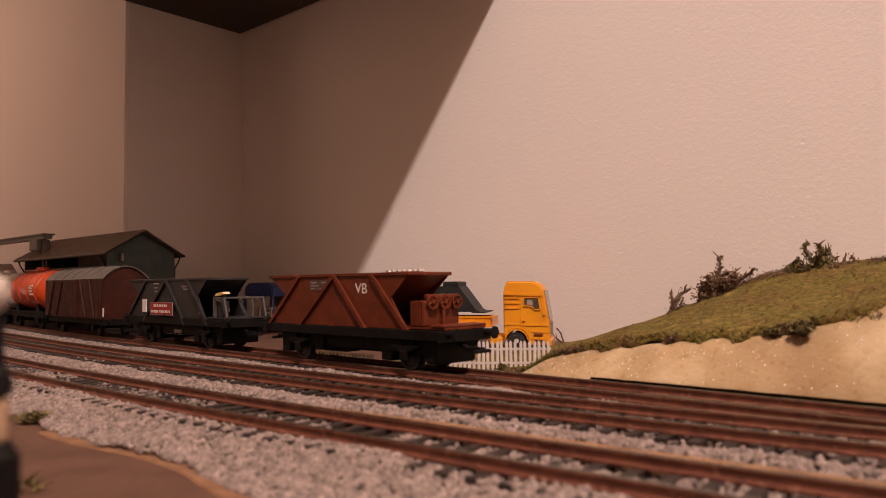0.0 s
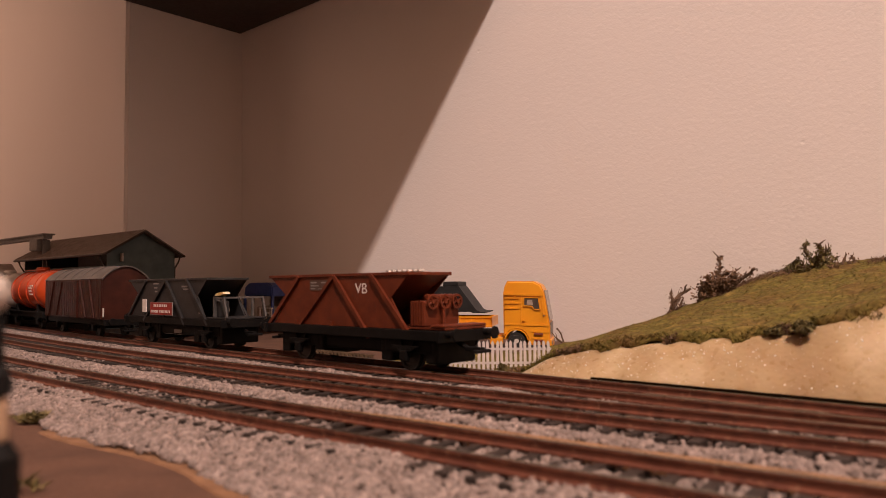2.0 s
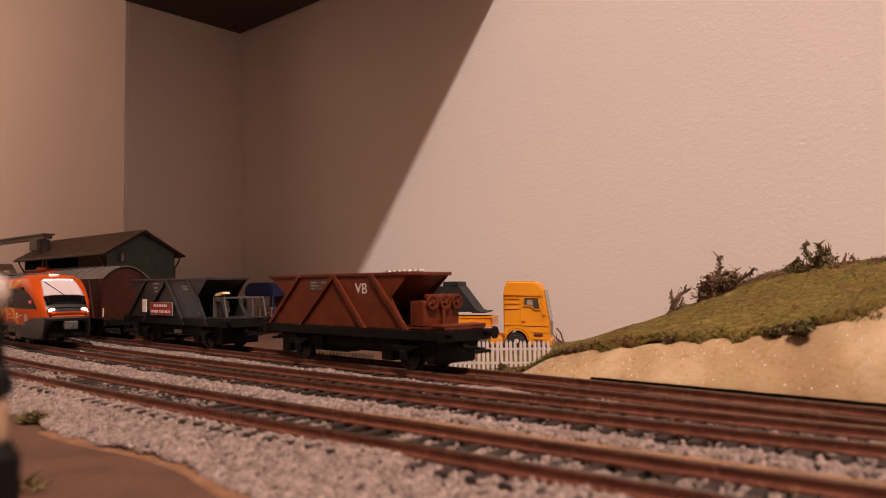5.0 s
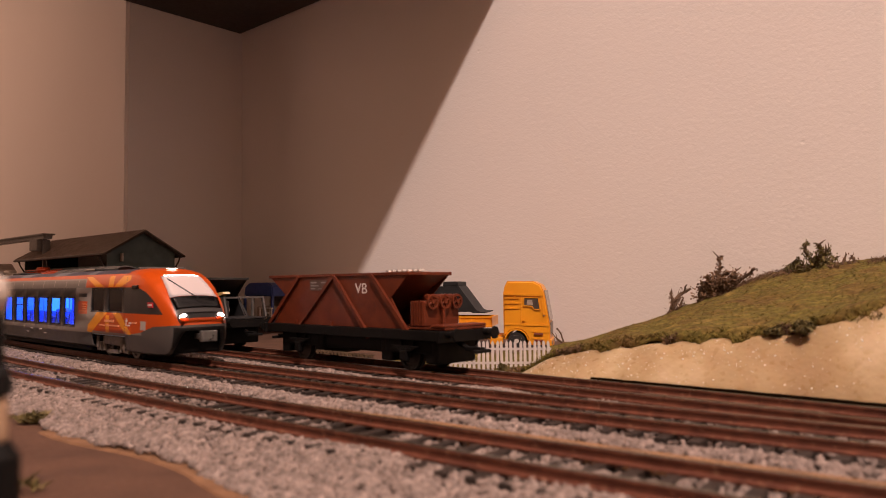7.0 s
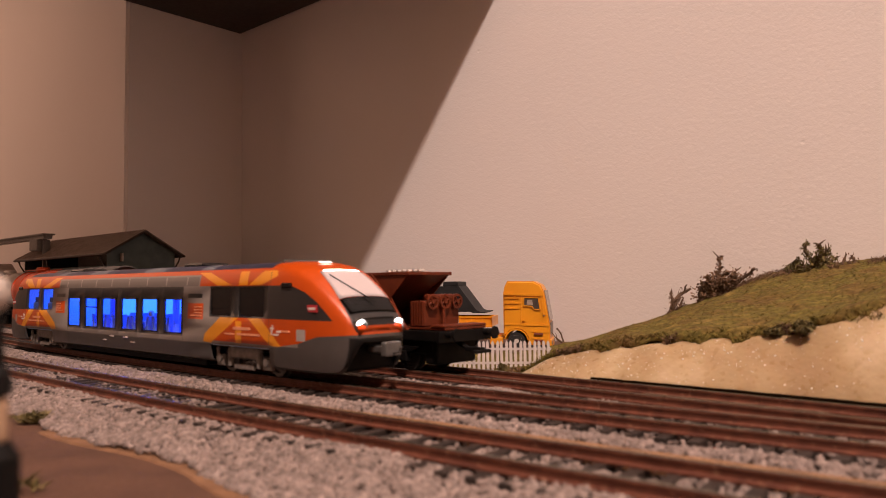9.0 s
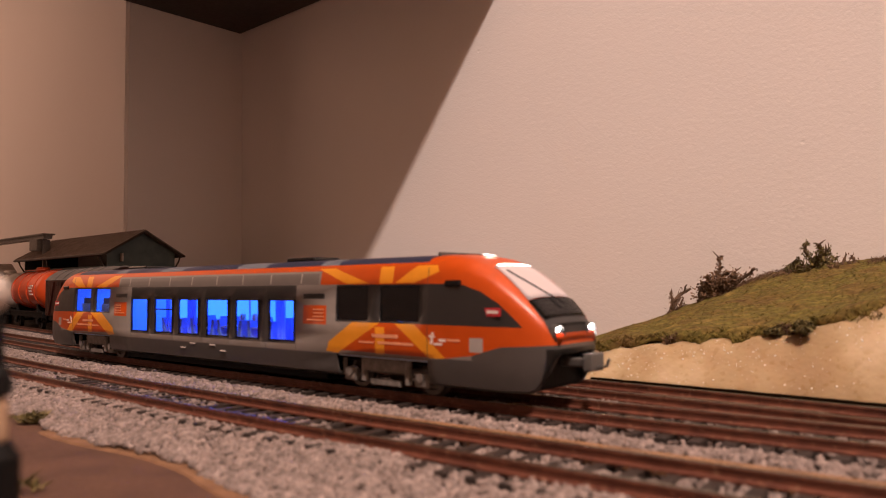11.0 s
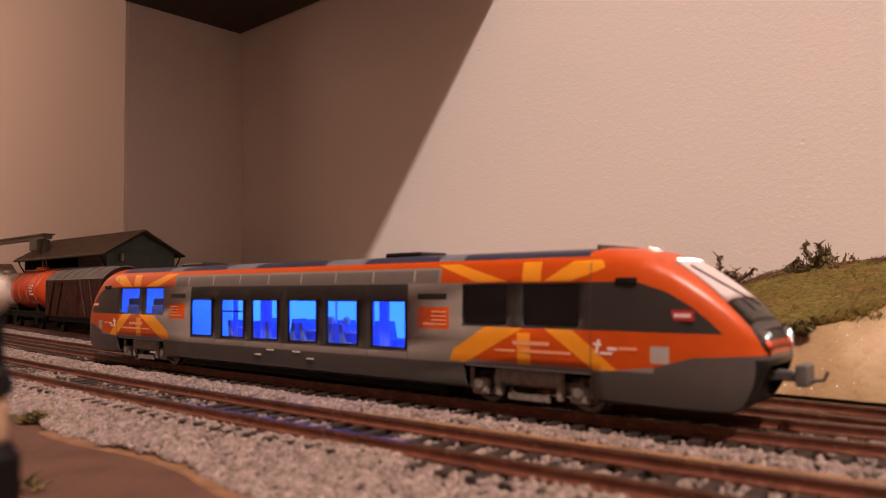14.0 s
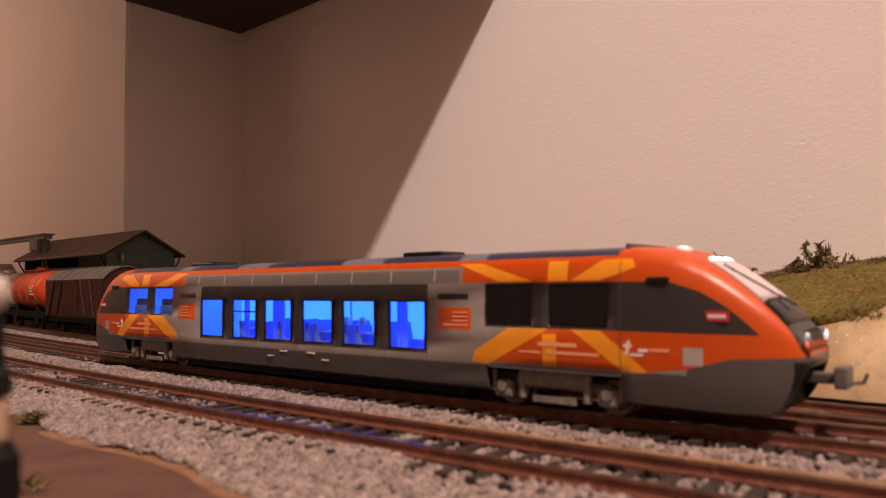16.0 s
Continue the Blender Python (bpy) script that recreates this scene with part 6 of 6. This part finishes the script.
def tufts(name, spots, mat, label, seed, category="grass"):
    """Thin upright fibres, one narrow triangle pair each: (point, length, lean)."""
    rng = np.random.default_rng(seed)
    P = np.array([(p.x, p.y, p.z) for p, _ in spots])
    L = np.array([l for _, l in spots])
    n = len(P)
    ang = rng.uniform(0, 2 * np.pi, n)
    wide = np.stack([np.cos(ang), np.sin(ang), np.zeros(n)], 1) * (L * rng.uniform(0.10, 0.20, n))[:, None]
    la = rng.uniform(0, 2 * np.pi, n)
    lean = np.stack([np.cos(la), np.sin(la), np.zeros(n)], 1) * (L * rng.uniform(0.3, 1.6, n))[:, None]
    up = np.array([0, 0, 1.0]) * (L * rng.uniform(0.5, 1.0, n))[:, None]
    V = np.stack([P - wide, P + wide, P + lean * 0.45 + up * 0.6 + wide * 0.7, P + lean + up], 1).reshape(-1, 3)
    idx = (np.array([[0, 1, 2], [0, 2, 3]])[None] + 4 * np.arange(n)[:, None, None]).reshape(-1, 3)
    me = bpy.data.meshes.new(name)
    me.from_pydata(V.tolist(), [], idx.tolist())
    me.materials.append(mat)
    return tagged(new(name, me), label, category, kind="stuff")


rng = random.Random(21)
spots = []
while len(spots) < 70000:
    s = rng.uniform(-0.11, 0.24)
    e = mat_edge(s)
    o = e + (0.262 - e) * rng.random()
    z = hill_z(s, o) + 0.0006 + lumps(s, o, 1.0) * 1.4
    if z < GROUND_Z + 0.001:
        continue
    spots.append((along(s, o, z)[0], 0.0008 * rng.uniform(0.5, 1.5)))
for _ in range(6000):  # fringe hanging over the foam
    s = rng.uniform(-0.06, 0.20)
    o = mat_edge(s) + rng.uniform(-0.0004, 0.003)
    spots.append((along(s, o, hill_z(s, o) + rng.uniform(-0.0004, 0.0012))[0], 0.0012 * rng.uniform(0.6, 1.4)))
tufts("grass", spots, BLADE, "short dry olive grass fibres on the hill", 3)
spots = []
while len(spots) < 7500:  # dark moss in clumps along the torn edge, brown crumbs along the crest
    if rng.random() < 0.72:
        s = rng.uniform(-0.055, 0.20)
        if noise.noise((s * 75, 0.0, 31.0)) < 0.10:
            continue
        o = mat_edge(s) + rng.uniform(-0.0006, 0.0022)
        z = hill_z(s, o) + rng.uniform(-0.0006, 0.0014)
    else:
        s = rng.uniform(-0.03, 0.11)
        if noise.noise((s * 60, 0.0, 37.0)) < -0.05:
            continue
        o = rng.uniform(0.207, 0.219)
        z = hill_z(s, o) + lumps(s, o, 1.0) * 1.4 + rng.uniform(0.0002, 0.0022)
    spots.append((along(s, o, z)[0], 0.0011 * rng.uniform(0.6, 1.5)))
DRY = surface("dry_brown_moss", (0.105, 0.062, 0.034), (0.20, 0.118, 0.066), 0.9, scale=200, fine=900, bump=0, per_island=0.3)
tufts("dark_moss", spots, DRY, "dark brown moss along the torn grass edge and crest", 17, "moss")


# ---- shrubs and dead twigs ----
def twig(bm, p, d, length, r, depth, rng):
    q = p + d * length
    rod(bm, p, q, r, 5, r * 0.7)
    ends = [q]
    if depth > 0:
        for _ in range(rng.choice((2, 2, 3))):
            nd = (d + Vector((rng.uniform(-1, 1), rng.uniform(-1, 1), rng.uniform(-0.55, 0.9))) * 0.85).normalized()
            ends += twig(bm, q, nd, length * rng.uniform(0.55, 0.9), r * 0.72, depth - 1, rng)
    return ends


def shrub(s, o, height, depth, seed, label, leaves=0, leaf_mat=None, lean=(0, 0), stems=2, leaf=0.0012, sink=0.001, spread=0.5):
    rng = random.Random(seed)
    base = along(s, o, 0)[0]
    base.z = hill_z(s, o) + lumps(s, o, 1.0) if o > FOOT_O else GROUND_Z
    top = empty("shrub", Matrix.Translation(base), label, "shrub")
    ends = []
    for _ in range(stems):
        bm = bmesh.new()
        d = Vector((lean[0] + rng.uniform(-spread, spread), lean[1] + rng.uniform(-spread, spread), 1)).normalized()
        ends += twig(bm, Vector((rng.uniform(-0.1, 0.1) * height, rng.uniform(-0.1, 0.1) * height, -sink)), d, height * 0.36, height * 0.045, depth, rng)
        part("stem", bm, TWIG, top, "bare brown twisted stem")
    if leaves:
        bm = bmesh.new()
        for _ in range(leaves):
            c = rng.choice(ends) + Vector((rng.gauss(0, 1), rng.gauss(0, 1), rng.gauss(0, 0.8))) * height * 0.10
            if c.z < 0:
                c.z = abs(c.z) * 0.5
            a = Vector((rng.uniform(-1, 1), rng.uniform(-1, 1), rng.uniform(-1, 1))).normalized() * leaf * rng.uniform(0.5, 1.3)
            b = a.cross(Vector((rng.uniform(-1, 1), rng.uniform(-1, 1), rng.uniform(-1, 1)))).normalized() * leaf * rng.uniform(0.3, 0.8)
            vs = [bm.verts.new(c + k) for k in (a, b, -a, -b)]
            bm.faces.new(vs)
        tagged(part("foliage", bm, leaf_mat, top), kind="stuff")
    return top



def gnarl(s, o, label, stems, mat, seed, crumbs=0, leaf=0.0008):
    """Winding tapered stems, each (side lean, height, length, thickness), wrapped in crumbs of moss."""
    rng = random.Random(seed)
    base = along(s, o, 0)[0]
    base.z = hill_z(s, o) + lumps(s, o, 1.0) * 1.4
    top = empty("shrub", Matrix.Translation(base), label, "shrub")
    cb = bmesh.new()
    for x0, lean, length, thick in stems:
        bm = bmesh.new()
        d = Vector((lean, rng.uniform(-0.25, 0.25), 1.0)).normalized()
        p = Vector((x0, rng.uniform(-0.001, 0.001), -0.0012))
        n = 7
        for i in range(n):
            d = (d + Vector((rng.uniform(-1, 1), rng.uniform(-1, 1), rng.uniform(-0.6, 0.6))) * 0.42).normalized()
            q = p + d * length / n
            r0, r1 = (thick * (1 - 0.62 * k / n) * rng.uniform(0.85, 1.2) for k in (i, i + 1))
            rod(bm, p, q + d * r1 * 0.4, r0, 6, r1)
            if i > 1 and rng.random() < 0.6:
                sd = (d + Vector((rng.uniform(-1, 1), rng.uniform(-1, 1), rng.uniform(-0.5, 0.8))) * 1.1).normalized()
                e = q + sd * length * rng.uniform(0.10, 0.22)
                rod(bm, q, e, r1 * 0.75, 5, r1 * 0.5)
                f = (sd + Vector((rng.uniform(-1, 1), 0, rng.uniform(-0.3, 1)))).normalized()
                rod(bm, e, e + f * length * rng.uniform(0.05, 0.12), r1 * 0.55, 5, r1 * 0.3)
            for _ in range(crumbs):
                c = p.lerp(q, rng.random()) + Vector((rng.gauss(0, 1), rng.gauss(0, 1), rng.gauss(0, 1))) * thick * (1.5 - 0.9 * i / n)
                u = Vector((rng.uniform(-1, 1), rng.uniform(-1, 1), rng.uniform(-1, 1))).normalized() * leaf * rng.uniform(0.5, 1.3)
                w = u.cross(Vector((rng.uniform(-1, 1), rng.uniform(-1, 1), rng.uniform(-1, 1)))).normalized() * leaf * rng.uniform(0.3, 0.8)
                cb.faces.new([cb.verts.new(c + k) for k in (u, w, -u, -w)])
            p = q
        part("stem", bm, TWIG, top, "twisted brown stem")
    if crumbs:
        tagged(part("foliage", cb, mat, top), kind="stuff")
    else:
        cb.free()
    return top


gnarl(-0.0195, 0.212, "bare twisted brown twig standing on the hill crest", ((0.0, 0.22, 0.0250, 0.0017), (0.0010, 0.65, 0.0150, 0.0013), (0.0035, -0.35, 0.0100, 0.0010), (0.0060, 0.6, 0.0120, 0.0009)), DRY, 5, 9, 0.0007)
gnarl(0.0030, 0.213, "low sprawling dry brown bush on the hill crest", ((-0.003, -0.9, 0.0110, 0.0014), (0.0, 0.2, 0.0120, 0.0014), (0.002, 1.4, 0.0130, 0.0014), (0.001, -0.2, 0.0100, 0.0014), (-0.004, 0.9, 0.0110, 0.0014)), DRY, 7, 34, 0.0009)
gnarl(0.0095, 0.214, "dry brown bush with curled twigs on the hill crest", ((-0.002, -0.7, 0.0140, 0.0014), (0.0, 0.05, 0.0235, 0.0012), (0.002, 0.45, 0.0215, 0.0013), (0.003, 1.1, 0.0150, 0.0013), (0.0, -0.3, 0.0130, 0.0014), (0.002, 0.2, 0.0150, 0.0017), (-0.004, 0.6, 0.0150, 0.0016), (0.005, -0.4, 0.0150, 0.0016)), DRY, 12, 34, 0.0009)
gnarl(0.0180, 0.214, "low reddish brown bush on the hill crest", ((-0.003, -1.2, 0.0080, 0.0013), (0.0, -0.3, 0.0090, 0.0014), (0.0, 0.8, 0.0090, 0.0013), (0.002, 1.8, 0.0095, 0.0011), (-0.003, 0.2, 0.0110, 0.0015)), DRY, 15, 36, 0.0009)
gnarl(0.0525, 0.214, "dark brown tangle under the green bush on the crest", ((0.0, -0.6, 0.0075, 0.0013), (0.001, 0.1, 0.0085, 0.0013), (0.002, 0.7, 0.0080, 0.0013), (-0.001, -1.2, 0.0070, 0.0011)), DEEP_GREEN, 30, 40)
gnarl(0.0580, 0.214, "spiky olive green bush on the hill crest", ((-0.001, -0.75, 0.0110, 0.0014), (0.0, -0.3, 0.0150, 0.0012), (0.001, 0.0, 0.0160, 0.0011), (0.002, 0.4, 0.0140, 0.0012), (0.002, 0.9, 0.0120, 0.0013), (0.003, 1.7, 0.0110, 0.0014), (0.0, 0.2, 0.0090, 0.0016)), DEEP_GREEN, 31, 38)
gnarl(0.0705, 0.216, "small curled brown twig on the hill crest", ((0.0, 0.5, 0.0080, 0.0009), (0.001, -0.2, 0.0060, 0.0008)), DRY, 41, 5, 0.0006)
gnarl(0.0765, 0.216, "small knotted brown twig on the hill crest", ((0.0, 0.3, 0.0085, 0.0011), (0.0005, -0.5, 0.0045, 0.0009)), DRY, 46, 9, 0.0007)
gnarl(-0.0835, 0.203, "thin curled bare twig at the foot of the hill", ((0.0, 0.05, 0.0150, 0.0008), (0.0012, -0.2, 0.0130, 0.0007), (0.0020, 0.35, 0.0080, 0.0006)), DRY, 54, 1, 0.0005)
shrub(0.0805, 0.0835, 0.0060, 3, 61, "dark green moss clump hanging over the foam", 900, DEEP_GREEN, stems=4, leaf=0.0012, spread=1.6, sink=0.003)
shrub(0.0720, 0.0845, 0.0045, 3, 63, "dark green moss clump hanging over the foam", 500, DEEP_GREEN, stems=3, leaf=0.0011, spread=1.6, sink=0.003)
shrub(-0.0330, 0.0800, 0.0050, 3, 71, "small dark weed at the end of the fence", 220, DEEP_GREEN, stems=3, leaf=0.0009, spread=1.2)

# ragged black strip along the foot of the bank
strip("underlay_edge", lambda s: back_o(s) + 0.0110, lambda s: back_o(s) + 0.0142 + 0.0010 * noise.noise((s * 300, 0, 0)) + 0.0006 * noise.noise((s * 900, 0, 5)) + 0.02 * max(0.0, min(0.06, s - 0.03)), 0.0003, 0.022, 0.30, surface("matt_black_strip", (0.006, 0.004, 0.0025), (0.014, 0.009, 0.005), 1.0, scale=400, spec=0.0), "ragged black strip at the foot of the bank", "track bed", thick=0.0080)

# ---- the near corner: moss, a lantern close to the lens ----
def near_moss(x, y, size, seed, n):
    rng = random.Random(seed)
    out = []
    for _ in range(n):
        a, r = rng.uniform(0, 6.283), size * math.sqrt(rng.random())
        out.append((Vector((x + r * math.cos(a), y + 0.6 * r * math.sin(a), GROUND_Z + 0.0005 + 0.35 * max(0, size - r))), 0.0022 * rng.uniform(0.6, 1.3)))
    return out


tufts("moss", near_moss(-0.1175, 0.2110, 0.0042, 1, 500) + near_moss(-0.0800, 0.1400, 0.0040, 2, 60), DEEP_GREEN, "tufts of green moss on the brown path", 9, "moss")
BEIGE = surface("beige_lantern_plinth", (0.36, 0.24, 0.15), (0.46, 0.32, 0.21), 0.7)
lantern = empty("garden_lantern", Matrix.Translation((-0.0433, 0.0705, GROUND_Z)), "small lantern post with a pale globe beside the path", "lantern")
bm = bmesh.new()
turned(bm, [(0.0024, 0.0), (0.0024, 0.0225), (0.0014, 0.0240)], 14, "Z")
part("foot", bm, BLACK, lantern)
bm = bmesh.new()
turned(bm, [(0.0012, 0.0240), (0.0013, 0.0244), (0.0013, 0.0278), (0.0011, 0.0281)], 14, "Z")
part("plinth", bm, BEIGE, lantern, "beige plinth")
bm = bmesh.new()
turned(bm, [(0.0011, 0.0281), (0.0017, 0.0286), (0.0015, 0.0304), (0.0009, 0.0312), (0.0008, 0.0362)], 10, "Z")
part("pole", bm, BLACK, lantern)
bm = bmesh.new()
turned(bm, [(0.0003, 0.0362), (0.0010, 0.0368), (0.0013, 0.0380), (0.0012, 0.0390), (0.0007, 0.0397), (0.0002, 0.0399)], 16, "Z")
part("globe", bm, surface("pale_globe_plastic", (0.40, 0.34, 0.30), (0.47, 0.41, 0.36), 0.5), lantern, "pale globe", smooth=True)

# glints: tiny white glossy beads set on the foam in place of sparkling light
GLINT = surface("white_glint_bead", (0.85, 0.80, 0.72), (0.95, 0.92, 0.85), 0.12, bump=0)
rng = random.Random(77)
bm = bmesh.new()
for _ in range(560):
    s = rng.uniform(-0.02, 0.16)
    o = FOOT_O + (EDGE_O - FOOT_O) * rng.uniform(0.05, 0.85)
    z = hill_z(s, o) + lumps(s, o, 3.0) * 0.9 + 0.0016 * noise.noise((s * 22, o * 10, 8))
    p = along(s, o, z)[0]
    bmesh.ops.create_icosphere(bm, subdivisions=1, radius=rng.choice((0.00009, 0.00009, 0.00012, 0.00012, 0.00016, 0.00022, 0.00034)), matrix=Matrix.Translation(p))
tagged(mesh_object("foam_glints", bm, GLINT), "tiny white beads standing for glints on the cut foam", "glints", kind="stuff")


motions()
